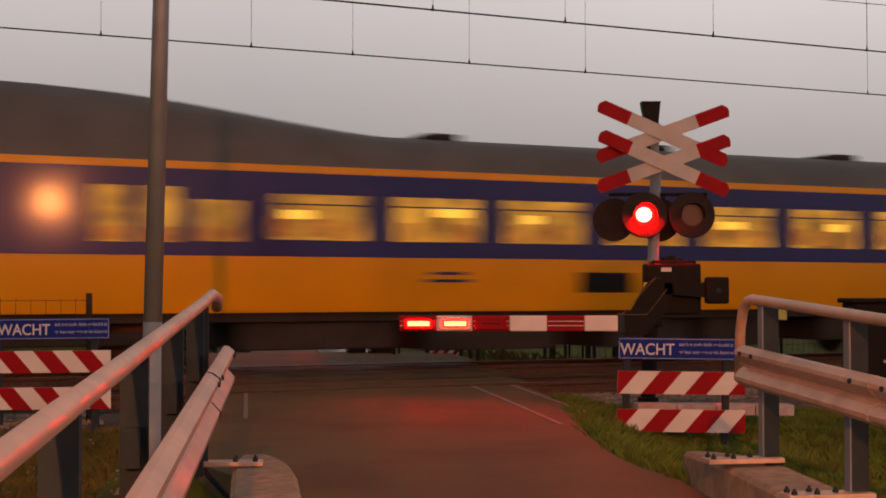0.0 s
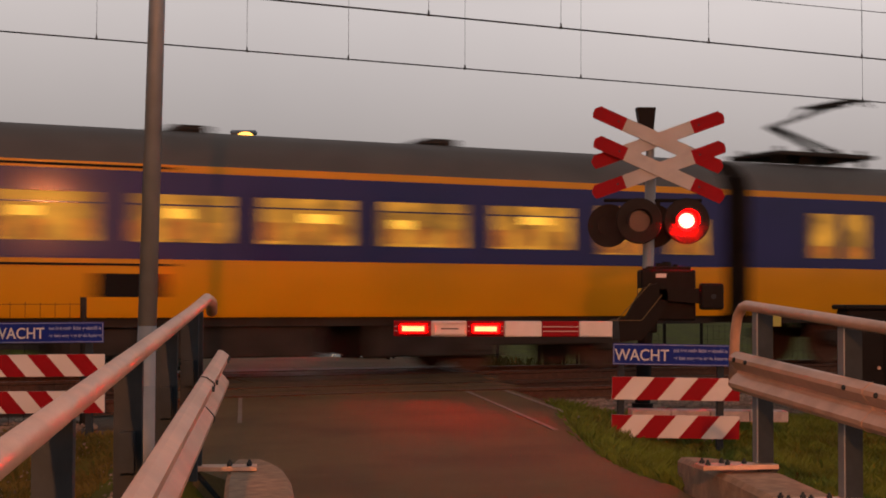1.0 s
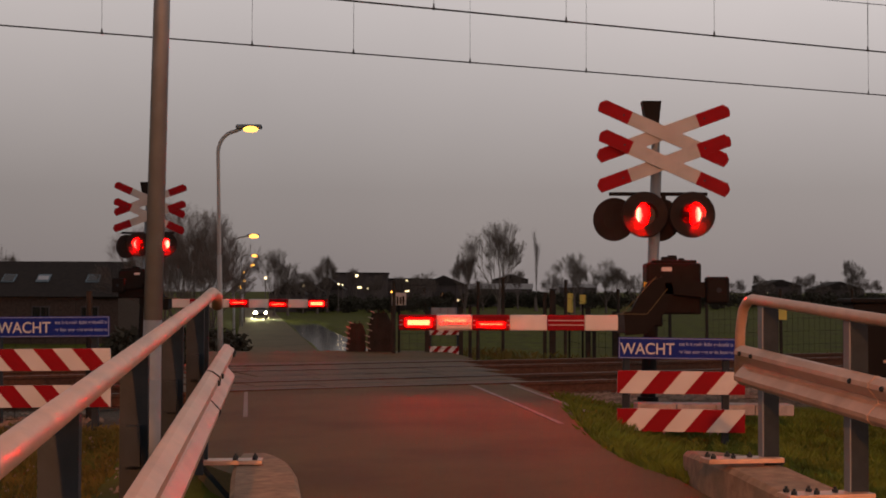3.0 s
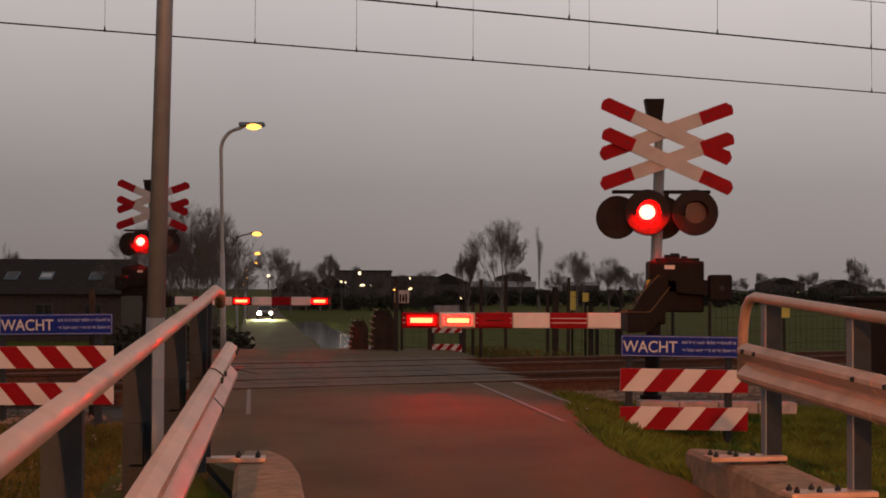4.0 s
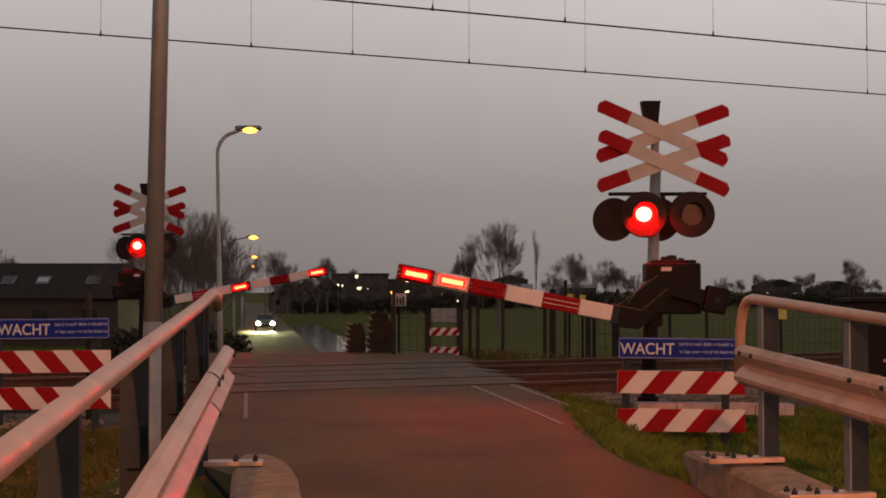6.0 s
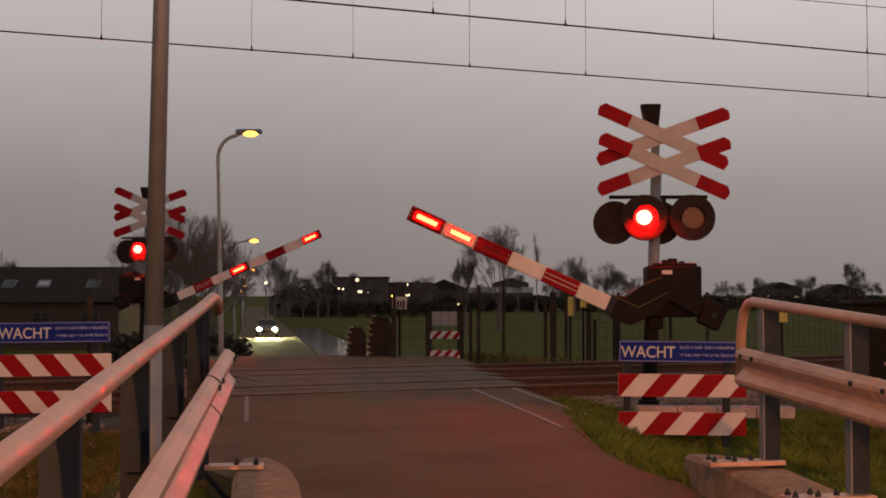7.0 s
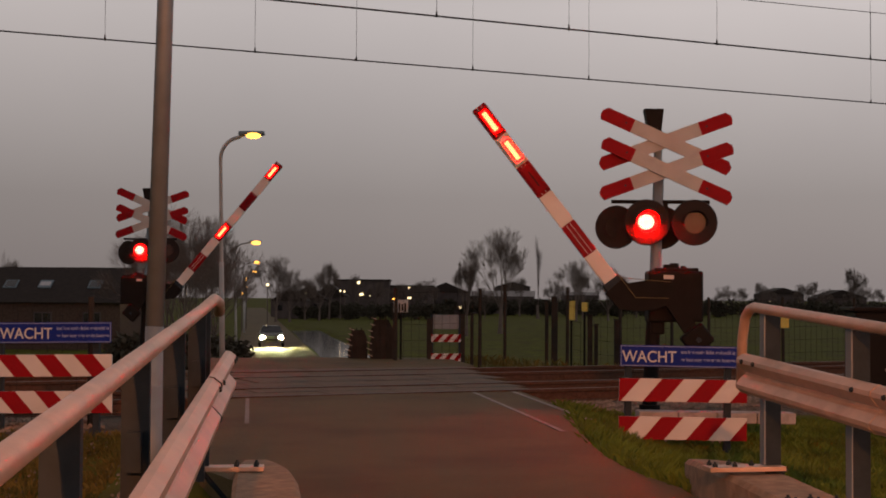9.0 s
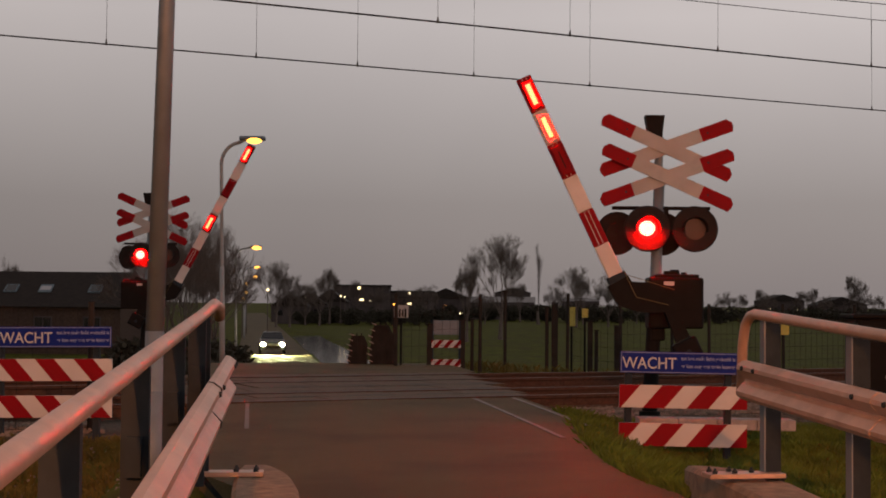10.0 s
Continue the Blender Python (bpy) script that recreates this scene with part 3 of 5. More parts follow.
def lamp_head(parent, x, z, name):
    """A round black screen with a hooded lamp. Returns the turning bulb carrier."""
    bm = bmesh.new()
    n = 36
    # screen as a ring with a hole for the lamp
    R0, R1 = 0.122, 0.262
    rows = []
    for r, y in ((R0, -0.14), (R1 - 0.01, -0.14), (R1, -0.13), (R1, -0.11), (R0, -0.11)):
        rows.append([bm.verts.new((x + r * math.cos(2 * math.pi * i / n), y, z + r * math.sin(2 * math.pi * i / n))) for i in range(n)])
    for a, b in zip(rows, rows[1:] + rows[:1]):
        for i in range(n):
            bm.faces.new((a[i], a[(i + 1) % n], b[(i + 1) % n], b[i]))
    bmesh.ops.recalc_face_normals(bm, faces=bm.faces[:])
    screen = part("screen", bm, SCREEN, parent, "round black signal screen")
    bm = bmesh.new()
    # can behind the screen, closed at the back
    rod(bm, (x, -0.11, z), (x, 0.12, z), 0.135, 0.12, 24, caps=False)
    rod(bm, (x, 0.12, z), (x, 0.15, z), 0.12, 0.06, 24)
    part("lamp_can", bm, BLACK, screen)
    bm = bmesh.new()
    # hood over the upper half
    m = 16
    ra = [[bm.verts.new((x + r * math.cos(math.pi * (-0.08 + 1.16 * i / m)), y, z + r * math.sin(math.pi * (-0.08 + 1.16 * i / m)))) for i in range(m + 1)] for r, y in ((0.136, -0.14), (0.14, -0.25), (0.132, -0.25), (0.128, -0.14))]
    for a, b in zip(ra, ra[1:] + ra[:1]):
        for i in range(m):
            bm.faces.new((a[i], a[i + 1], b[i + 1], b[i]))
    part("hood", bm, SCREEN, screen, "black visor over the lamp")
    # the carrier turns about its upright middle: a dark lens on one face, the burning bulb on the other
    carrier = new(name)
    carrier.parent = parent
    carrier.matrix_basis = pose(x, -0.13, z)
    bm = bmesh.new()
    rod(bm, (0, -0.004, 0), (0, 0.004, 0), 0.13, 0.13, 36)
    part("reflector", bm, DARK_RED_LENS, carrier, "dark red glass lens")
    bm = bmesh.new()
    bmesh.ops.create_uvsphere(bm, u_segments=20, v_segments=10, radius=0.115)
    for v in bm.verts:
        v.co = Vector((v.co.x, -0.006 + min(0.0, v.co.y) * 0.7, v.co.z))
    part("lit_lens", bm, RED_GLOW, carrier, "glowing red lens", True)
    bm = bmesh.new()
    bmesh.ops.create_uvsphere(bm, u_segments=16, v_segments=8, radius=0.094)
    for v in bm.verts:
        v.co = Vector((v.co.x * 1.0 - 0.012, -0.055 + min(0.0, v.co.y) * 0.4, v.co.z * 0.92))
    part("bulb", bm, RED_CORE, carrier, "burning lamp core", True)
    return carrier


def cross_arm(parent, cx, cz, length, h, ang, y):
    m = Matrix.Translation((cx, y, cz)) @ Matrix.Rotation(-radians(ang), 4, "Y")
    bm = bmesh.new()
    L, H, k = length / 2, h / 2, 0.06
    w = bmesh.new()
    prism(w, [(-L * 0.52, -H), (L * 0.52, -H), (L * 0.52, H), (-L * 0.52, H)], -0.012, 0.012)
    w.transform(m)
    arm = part("cross_arm", w, CROSS_WHITE, parent, "white board of the warning cross with red ends")
    bm.free()
    for s in (-1, 1):
        r = bmesh.new()
        prism(r, [(s * L * 0.52, -H), (s * (L - 0.02), -H), (s * L, -H * 0.3), (s * L, H * 0.3), (s * (L - 0.05), H), (s * L * 0.52, H)], -0.013, 0.013)
        r.transform(m)
        part("red_end", r, RED, arm)
        bo = bmesh.new()
        rod(bo, (s * L * 0.62, -0.012, 0), (s * L * 0.62, -0.022, 0), 0.012, 0.012, 8)
        bo.transform(m)
        part("bolt", bo, POST, arm)
    return arm


def crossing_signal(m, mirror, label):
    """Post with doubled warning cross, lamps and barrier drive; the barrier swings to -mirror x."""
    s = thing("crossing_signal", m, label, "railway signal", "crossing signals")
    bm = bmesh.new()
    rod(bm, (-0.06, 0, -0.35), (0.045, 0, 2.75), 0.07, 0.062, 20)
    part("mast", bm, POLE, s, "pale grey painted steel mast", True)
    bm = bmesh.new()
    rod(bm, (-0.06, 0, -0.35), (-0.058, 0, 0.05), 0.13, 0.12, 20)
    rod(bm, (-0.058, 0, 0.05), (-0.015, 0, 1.05), 0.088, 0.082, 20)
    part("mast_foot", bm, BLACK, s, "dark cast foot of the mast")
    bm = bmesh.new()
    prism(bm, [(-0.07, 3.15), (0.07, 3.15), (0.1, 3.43), (-0.12, 3.43)], -0.02, 0.14)
    part("bell_box", bm, BLACK, s, "dark bell housing on top of the mast")
    bm = bmesh.new()
    rod(bm, (0.03, 0.03, 2.7), (0.05, 0.03, 3.18), 0.05, 0.045, 16)
    part("mast_top", bm, POLE, s)
    cross_arm(s, 0.11, 3.05, 1.6, 0.155, -24, -0.105)
    cross_arm(s, 0.11, 3.05, 1.6, 0.155, 20, -0.075)
    cross_arm(s, 0.11, 2.705, 1.6, 0.155, -24, -0.165)
    cross_arm(s, 0.11, 2.705, 1.6, 0.155, 20, -0.135)
    bm = bmesh.new()
    rod(bm, (-0.5, -0.02, 2.36), (0.62, -0.02, 2.36), 0.022, 0.022, 10)
    rod(bm, (-0.1, -0.02, 2.12), (0.5, -0.02, 2.12), 0.03, 0.03, 10)
    box(bm, (0.12, -0.02, 2.24), (0.05, 0.03, 0.26))
    part("lamp_bracket", bm, BLACK, s)
    # two screens turned to the approach and two to the side road
    left = lamp_head(s, -0.11, 2.12, "left_lamp")
    right = lamp_head(s, 0.43, 2.12, "right_lamp")
    for x, y in ((-0.43, 0.1), (0.1, 0.16)):
        bm = bmesh.new()
        rod(bm, (x, y, 2.075), (x + 0.012, y + 0.03, 2.075), 0.25, 0.245, 36)
        rod(bm, (x, y, 2.075), (x, y + 0.25, 2.075), 0.12, 0.1, 20)
        part("rear_screen", bm, SCREEN, s, "round black signal screen")
    return s, left, right


def barrier_drive(s, mirror):
    """The drive box at the mast, with bracket, lid and notice."""
    bm = bmesh.new()
    box(bm, (0.215 * mirror, 0.0, 1.28), (0.62, 0.34, 0.58), bevel=0.025)
    drive = part("drive_box", bm, BLACK, s, "black cast barrier drive box")
    bm = bmesh.new()
    box(bm, (0.225 * mirror, 0.0, 1.585), (0.5, 0.3, 0.04), bevel=0.012)
    box(bm, (0.16 * mirror, 0.0, 1.62), (0.12, 0.12, 0.05), bevel=0.01)
    rod(bm, (0.22 * mirror, 0, 1.58), (0.22 * mirror, 0, 1.66), 0.07, 0.05, 12)
    rod(bm, (0.33 * mirror, 0.02, 1.58), (0.33 * mirror, 0.02, 1.63), 0.05, 0.03, 10)
    rod(bm, (0.05 * mirror, -0.04, 1.58), (-0.06 * mirror, -0.06, 1.55), 0.025, 0.03, 8)
    part("lid", bm, BLACK, drive)
    bm = bmesh.new()
    box(bm, (0.13 * mirror, -0.176, 1.5), (0.115, 0.006, 0.045))
    part("plate", bm, WHITE, drive, "small pale type plate")
    bm = bmesh.new()
    box(bm, (-0.1 * mirror, -0.165, 1.28), (0.055, 0.03, 0.15))
    part("tape", bm, BRASS, drive, "yellow mark on the drive bracket")
    bm = bmesh.new()
    box(bm, (0.02 * mirror, 0, 1.1), (0.16, 0.2, 0.5), bevel=0.02)
    part("clamp", bm, BLACK, drive)


def barrier(m, mirror, stripes, lamps, label):
    """A striped arm on a crank that swings about the y axis at the drive box; built lying towards -x (mirror 1) or +x (-1).
    Returns the arm and its lamp carriers."""
    k = -mirror
    arm = thing("crossing_barrier", m, label, "barrier", "crossing barriers")
    h, rx, rz = 0.088, 0.477, -0.39
    x0 = rx
    for ln, red in stripes:
        bm = bmesh.new()
        box(bm, (k * (x0 + ln / 2), -0.26, rz), (ln, 0.05, 2 * h), bevel=0.014)
        section = part("arm_section", bm, RED if red else WHITE, arm, "red section of the arm" if red else "white section of the arm")
        if red:
            for z in (-0.025, 0.025):
                bm = bmesh.new()
                box(bm, (k * (x0 + ln / 2), -0.288, rz + z), (ln - 0.02, 0.006, 0.007))
                part("rib", bm, WHITE, section)
        x0 += ln
    bm = bmesh.new()
    box(bm, (k * (rx - 0.05), -0.25, rz), (0.2, 0.09, 0.23), bevel=0.015)
    part("root_clamp", bm, POST, arm, "grey steel clamp at the root of the arm")
    bm = bmesh.new()
    prism(bm, [(k * 0.44, rz - 0.14), (k * 0.46, rz + 0.12), (k * 0.38, rz + 0.13), (k * 0.27, -0.06), (k * 0.18, 0.07), (k * 0.02, 0.13), (k * -0.08, 0.08), (k * -0.1, -0.04), (k * -0.04, -0.2), (k * 0.06, -0.36), (k * 0.2, rz - 0.12)], -0.3, -0.2)
    part("crank", bm, BLACK, arm, "black cast crank that carries the arm")
    bm = bmesh.new()
    rod(bm, (k * 0.48, -0.31, rz + 0.1), (k * 0.1, -0.31, 0.13), 0.004, 0.004, 6)
    part("stay", bm, STAY, arm, "thin pale brass stay rod")
    bm = bmesh.new()
    rod(bm, (k * 0.2, -0.31, rz + 0.1), (k * -0.03, -0.31, 0.0), 0.004, 0.004, 6)
    rod(bm, (k * 0.56, -0.31, rz + 0.1), (k * 0.2, -0.31, rz + 0.1), 0.004, 0.004, 6)
    part("stay", bm, STAY, arm, "thin pale brass stay rod")
    bm = bmesh.new()
    prism(bm, [(k * 0.0, -0.06), (k * 0.0, 0.06), (k * -0.45, 0.07), (k * -0.45, -0.1)], -0.3, -0.24)
    part("weight_lever", bm, BLACK, arm)
    bm = bmesh.new()
    box(bm, (k * -0.59, -0.26, -0.02), (0.26, 0.16, 0.3), bevel=0.03)
    part("counterweight", bm, BLACK, arm, "black counterweight block")
    bm = bmesh.new()
    rod(bm, (k * -0.6, -0.345, -0.02), (k * -0.6, -0.335, -0.02), 0.03, 0.03, 10)
    part("bolt", bm, POST, arm)
    carriers = []
    for x, steady, red in lamps:
        x += rx
        skin = RED if red else WHITE
        bm = bmesh.new()
        box(bm, (k * x, -0.3, rz), (0.36, 0.035, 0.15), bevel=0.012)
        box(bm, (k * x, -0.325, rz + 0.068), (0.36, 0.05, 0.014))
        part("lamp_housing", bm, skin, arm, "lamp housing on the arm")
        c = new("barrier_lamp")
        c.parent = arm
        c.matrix_basis = pose(k * x, -0.319, rz)
        bm = bmesh.new()
        box(bm, (0, 0, 0), (0.335, 0.012, 0.118), bevel=0.004)
        part("shade_plate", bm, skin, c)
        bm = bmesh.new()
        box(bm, (0, 0.0075, 0), (0.2, 0.004, 0.012))
        part("slot", bm, BLACK, c)
        bm = bmesh.new()
        box(bm, (0, -0.011, 0), (0.28, 0.012, 0.08), bevel=0.005)
        part("lit_lens", bm, BAR_GLOW, c, "glowing red barrier lamp")
        bm = bmesh.new()
        box(bm, (0, -0.018, 0), (0.245, 0.006, 0.052), bevel=0.0025)
        part("bulb", bm, BAR_CORE, c, "burning lamp core")
        if steady:
            # added glow surface that reddens the train behind the arm
            bm = bmesh.new()
            box(bm, (k * x, -0.229, rz), (0.3, 0.012, 0.08), bevel=0.005)
            part("added_rear_glow", bm, BAR_GLOW, arm, "red glow surface added to the back of the arm")
        carriers.append(c)
    return arm, carriers


SIG_M = pose(2.42, 16.0, 0.0, 0, 0, 0)
signal_near, lampL_near, lampR_near = crossing_signal(SIG_M, 1, "level crossing signal with doubled red and white cross beside the road")
barrier_drive(signal_near, 1)
near_stripes = [(0.42, 0), (0.42, 1), (0.42, 0), (0.42, 1), (0.4, 0), (0.42, 1)]
NEAR_PIVOT = (2.51, 16.0, 1.285)
arm_near, arm_lamps_near = barrier(pose(*NEAR_PIVOT), 1, near_stripes, [(2.28, True, True), (1.87, False, False), (1.47, False, True)], "red and white striped barrier arm with red lamps")

SIG2_M = pose(-6.2, 29.4, 0.08, 0, 0, 0)
signal_far, lampL_far, lampR_far = crossing_signal(SIG2_M, -1, "level crossing signal with doubled cross across the tracks")
barrier_drive(signal_far, -1)
far_stripes = [(0.41, i % 2) for i in range(8)]
FAR_PIVOT = (-6.1, 29.4, 1.36)
arm_far, arm_lamps_far = barrier(pose(*FAR_PIVOT), -1, far_stripes, [(3.05, True, True), (2.25, False, True), (1.43, False, True)], "red and white striped barrier arm across the far lane")


# ---- warning boards ----
def warning_stand(m, width, lean, label, sw, posts_x, drop, start, sx):
    """Blue sign, sx beside the middle, over two striped boards."""
    s = thing("warning_stand", m, label, "warning sign", "warning stands")
    for x in posts_x:
        bm = bmesh.new()
        box(bm, (x, 0.06, (0.72 + drop) / 2), (0.07, 0.07, 0.72 - drop), bevel=0.006)
        part("post", bm, POST, s, "dark square steel post")
    bm = bmesh.new()
    box(bm, (sx, 0.0, 0.66), (width * 0.93, 0.018, 0.222), bevel=0.006)
    sign = part("text_sign", bm, BLUE, s, "blue enamel sign with white word and small lines")
    bm = bmesh.new()
    W, H = width * 0.93, 0.222
    for c, sz in (((sx, -0.011, 0.66 + H / 2 - 0.011), (W - 0.01, 0.003, 0.007)), ((sx, -0.011, 0.66 - H / 2 + 0.011), (W - 0.01, 0.003, 0.007)),
                  ((sx - W / 2 + 0.009, -0.011, 0.66), (0.007, 0.003, H - 0.015)), ((sx + W / 2 - 0.009, -0.011, 0.66), (0.007, 0.003, H - 0.015))):
        box(bm, c, sz)
    part("border", bm, PALE_BAR, sign)
    words("WACHT", 0.166, 0.002, LETTER, sign, pose(sx - W / 2 + 0.02, -0.013, 0.66 - 0.062, 90, 0, 0) @ Matrix.Diagonal((0.9, 1, 1, 1)))
    for z, text in ((0.69, "tot het rode licht gedoofd is"), (0.612, "er kan nog een trein komen")):
        line = words(text, 0.05, 0.001, PALE_BAR, sign, pose(sx - W / 2 + 0.625, -0.0115, z, 90, 0, 0))
        line.scale.x = 0.56 / max(v.co.x for v in line.data.vertices)
    striped_board(s, width, 0.235, 0, 0.31, sw, lean, start)
    striped_board(s, width, 0.235, -0.004, -0.08, sw, lean, start)
    return s


STAND_R = warning_stand(pose(2.48, 14.5, 0.0, 0, 0.75, 0), 1.32, 1, "blue and striped warning boards in the grass verge", 0.225, (-0.56, 0.47), -0.42, 0.243, -0.04)
STAND_L = warning_stand(pose(-4.17, 15.0, 0.195, 0, -0.6, 0), 1.3, -1, "blue and striped warning boards beside the bridge rail", 0.207, (-0.56, 0.47), -0.6, 0.258, 0.035)

# ---- grey lamp pole beside the left rail ----
pole_top = thing("tall_pole", pose(-2.415, 11.8, 0), "tall grey tapered steel pole standing beside the bridge", "pole")
bm = bmesh.new()
rod(bm, (-0.03, 0, -0.55), (-0.005, 0, 1.0), 0.09, 0.078, 20)
rod(bm, (-0.005, 0, 1.0), (0.115, 0, 7.0), 0.078, 0.058, 20)
part("shaft", bm, POLE, pole_top, "", True)
bm = bmesh.new()
rod(bm, (-0.032, 0, -0.6), (-0.018, 0, 0.5), 0.105, 0.1, 20)
part("sleeve", bm, POLE, pole_top, "wider sleeve at the pole's foot", True)
bm = bmesh.new()
rod(bm, (0.115, 0, 7.0), (0.12, 0, 7.1), 0.058, 0.02, 16)
part("cap", bm, POLE, pole_top)


# ---- overhead wires ----
def wire(name, pts, r, label, parent=None):
    bm = bmesh.new()
    sweep(bm, pts, ring_profile(r, 5), caps=True)
    return part(name, bm, CABLE, parent, label)


def catenary(w, z, spans, label, sag_top, stagger):
    """Contact wires with a messenger above and droppers between masts far to both sides."""
    c = thing("overhead_line", pose(0, 0, 0), label, "overhead line", "overhead lines")
    base = ACROSS * w
    for off in (-0.02, 0.02):
        wire("contact_wire", [base + ACROSS * (off + stagger * max(-22, min(22, s - 12))) + ALONG * s + Vector((0, 0, z)) for s in (-300, -60, -10, 34, 60, 300)], 0.0085, "", c)

    def top(s):
        k = (s - spans) / 30.0
        return z + sag_top + 0.9 * k * k
    wire("messenger_wire", [base + ACROSS * stagger * max(-22, min(22, s - 12)) + ALONG * s + Vector((0, 0, top(s))) for s in np.arange(-36, 50, 2.0)], 0.008, "", c)
    return c, base, top


FAR_WIRE_Z, NEAR_WIRE_Z = 5.208, 5.2
cat_far, far_base, far_top = catenary(FAR_W, FAR_WIRE_Z, 11.0, "dark overhead contact wires hung from a messenger wire", 1.75, 0.0)
cat_near, near_base, near_top = catenary(NEAR_W, NEAR_WIRE_Z, 2.0, "dark overhead contact wires of the nearer track", 0.85, 0.0)


def droppers(c, base, z, top, places, stagger=0.0):
    for s in places:
        bm = bmesh.new()
        p = base + ALONG * s + ACROSS * stagger * (s - 12)
        rod(bm, p + Vector((0, 0, z)), p + Vector((0, 0, top(s))), 0.0035, 0.0035, 4)
        d = part("dropper", bm, CABLE, c)
        bm = bmesh.new()
        rod(bm, p + Vector((0, 0, z - 0.015)), p + Vector((0, 0, z + 0.075)), 0.022, 0.008, 6)
        part("clip", bm, CABLE, d)


DROPS_FAR = [4.37, 6.78, 8.54, 10.71, 13.05, 19.62]
DROPS_NEAR = [8.18, 10.32, 12.96, 16.02]
droppers(cat_far, far_base, FAR_WIRE_Z, far_top, DROPS_FAR)
droppers(cat_near, near_base, NEAR_WIRE_Z, near_top, DROPS_NEAR)


# ---- the train: three coaches ----
def coach(train, a0, a1, cab=0):
    """A coach from a0 to a1 metres ahead of the train's tail (x axis points back along the track). cab: +1 at the tail end, -1 at the head end."""
    hw = 1.4
    gap = 0.28
    xa, xb = -a1 + (gap if cab != -1 else 0.0), -a0 - (gap if cab != 1 else 0.0)
    c = new("coach")
    c.parent = train
    # body as a loft of cross-sections along x
    side = [(-hw * 0.97, 0.93), (-hw, 1.05), (-hw, 1.79), (-hw, 3.07), (-hw, 3.18), (-hw * 0.93, 3.4), (-hw * 0.72, 3.64), (-hw * 0.4, 3.78), (0, 3.82)]
    full = side + [(-y, z) for y, z in side[-2::-1]]

    def section(x):
        k = 0.0
        if cab == 1:
            k = 0.45 * step(-9.2, -4.0, x) + 0.45 * min(1, max(0, (x + 8.6) / 5.6))
            nose = step(-2.1, -0.1, x)
        elif cab == -1:
            k = 0.45 * step(-a1 + 9.2, -a1 + 4.0, x) + 0.45 * min(1, max(0, (-a1 + 8.6 - x) / 5.6))
            nose = step(-a1 + 2.1, -a1 + 0.1, x)
        else:
            nose = 0.0
        pts = []
        for y, z in full:
            zz = z
            if z > 3.18:
                zz = 3.18 + (z - 3.18) * (1 + 1.02 * k)
                zz = 3.18 + (zz - 3.18) * (1 - 0.92 * nose ** 2.2)
            yy = y * (1 - 0.28 * nose ** 3)
            pts.append((x, yy, zz))
        return pts

    n = 44
    xs = [xa + (xb - xa) * i / n for i in range(n + 1)]
    rows = [section(x) for x in xs]
    bands = {"lower_body": (YELLOW, [0, 1]), "window_band": (NAVY, [2]), "cant_rail": (YELLOW, [3]), "roof": (ROOF_GREY, [4, 5, 6, 7])}
    m = len(full)
    if cab:
        bands["nose_panel"] = (YELLOW, [2])
    for name, (mat, idx) in bands.items():
        bm = bmesh.new()
        use = set(idx) | {m - 2 - i for i in idx}
        for i in sorted(use):
            pa = [bm.verts.new(r[i]) for r in rows]
            pb = [bm.verts.new(r[i + 1]) for r in rows]
            for j in range(n):
                nose = (cab == 1 and j >= n - 1) or (cab == -1 and j < 1)
                if (name == "nose_panel" and not nose) or (name == "window_band" and nose):
                    continue
                bm.faces.new((pa[j], pa[j + 1], pb[j + 1], pb[j]))
        bmesh.ops.delete(bm, geom=[v for v in bm.verts if not v.link_faces], context="VERTS")
        bmesh.ops.remove_doubles(bm, verts=bm.verts[:], dist=0.0005)
        part(name, bm, mat, c, {"lower_body": "yellow lower side", "window_band": "dark blue window band", "cant_rail": "yellow stripe under the roof", "nose_panel": "yellow rounded nose", "roof": "sooty grey roof"}[name], True)
    for x, e in ((xa, -1), (xb, 1)):
        bm = bmesh.new()
        bm.faces.new([bm.verts.new(p) for p in section(x)])
        part("end_wall", bm, YELLOW if cab == e else UNDER, c)
    # floor pan, equipment and bogies
    bm = bmesh.new()
    L = xb - xa
    box(bm, ((xa + xb) / 2, 0, 0.86), (L - 0.2, 2.5, 0.14))
    rnd = random.Random(int(a0 * 10) + 5)
    crates = []
    x = xa + 6.2
    while x < xb - 6.4:
        ln = rnd.uniform(1.0, 2.6)
        crates.append(box(bmesh.new(), (x + ln / 2, 0, 0.56), (ln, 2.3, rnd.uniform(0.4, 0.56)), bevel=0.03))
        x += ln + rnd.uniform(0.25, 1.1)
    part("floor_pan", bm, UNDER, c)
    for bm in crates:
        part("equipment_box", bm, UNDER, c, "sooty underframe box")
    for bx in (xa + 3.5, xb - 3.5):
        bm = bmesh.new()
        for y in (-1.08, 1.08):
            box(bm, (bx, y, 0.55), (3.2, 0.16, 0.2), bevel=0.03)
            box(bm, (bx, y, 0.72), (0.8, 0.26, 0.25), bevel=0.03)
            for wx in (-1.25, 1.25):
                box(bm, (bx + wx, y, 0.5), (0.36, 0.24, 0.3), bevel=0.04)
        bogie = part("bogie", bm, UNDER, c)
        for wx in (-1.25, 1.25):
            for y in (-0.75, 0.75):
                bm = bmesh.new()
                rod(bm, (bx + wx, y - 0.06, 0.46), (bx + wx, y + 0.06, 0.46), 0.455, 0.455, 24)
                part("wheel", bm, RAIL_STEEL, bogie)
    # windows along both sides
    places = []
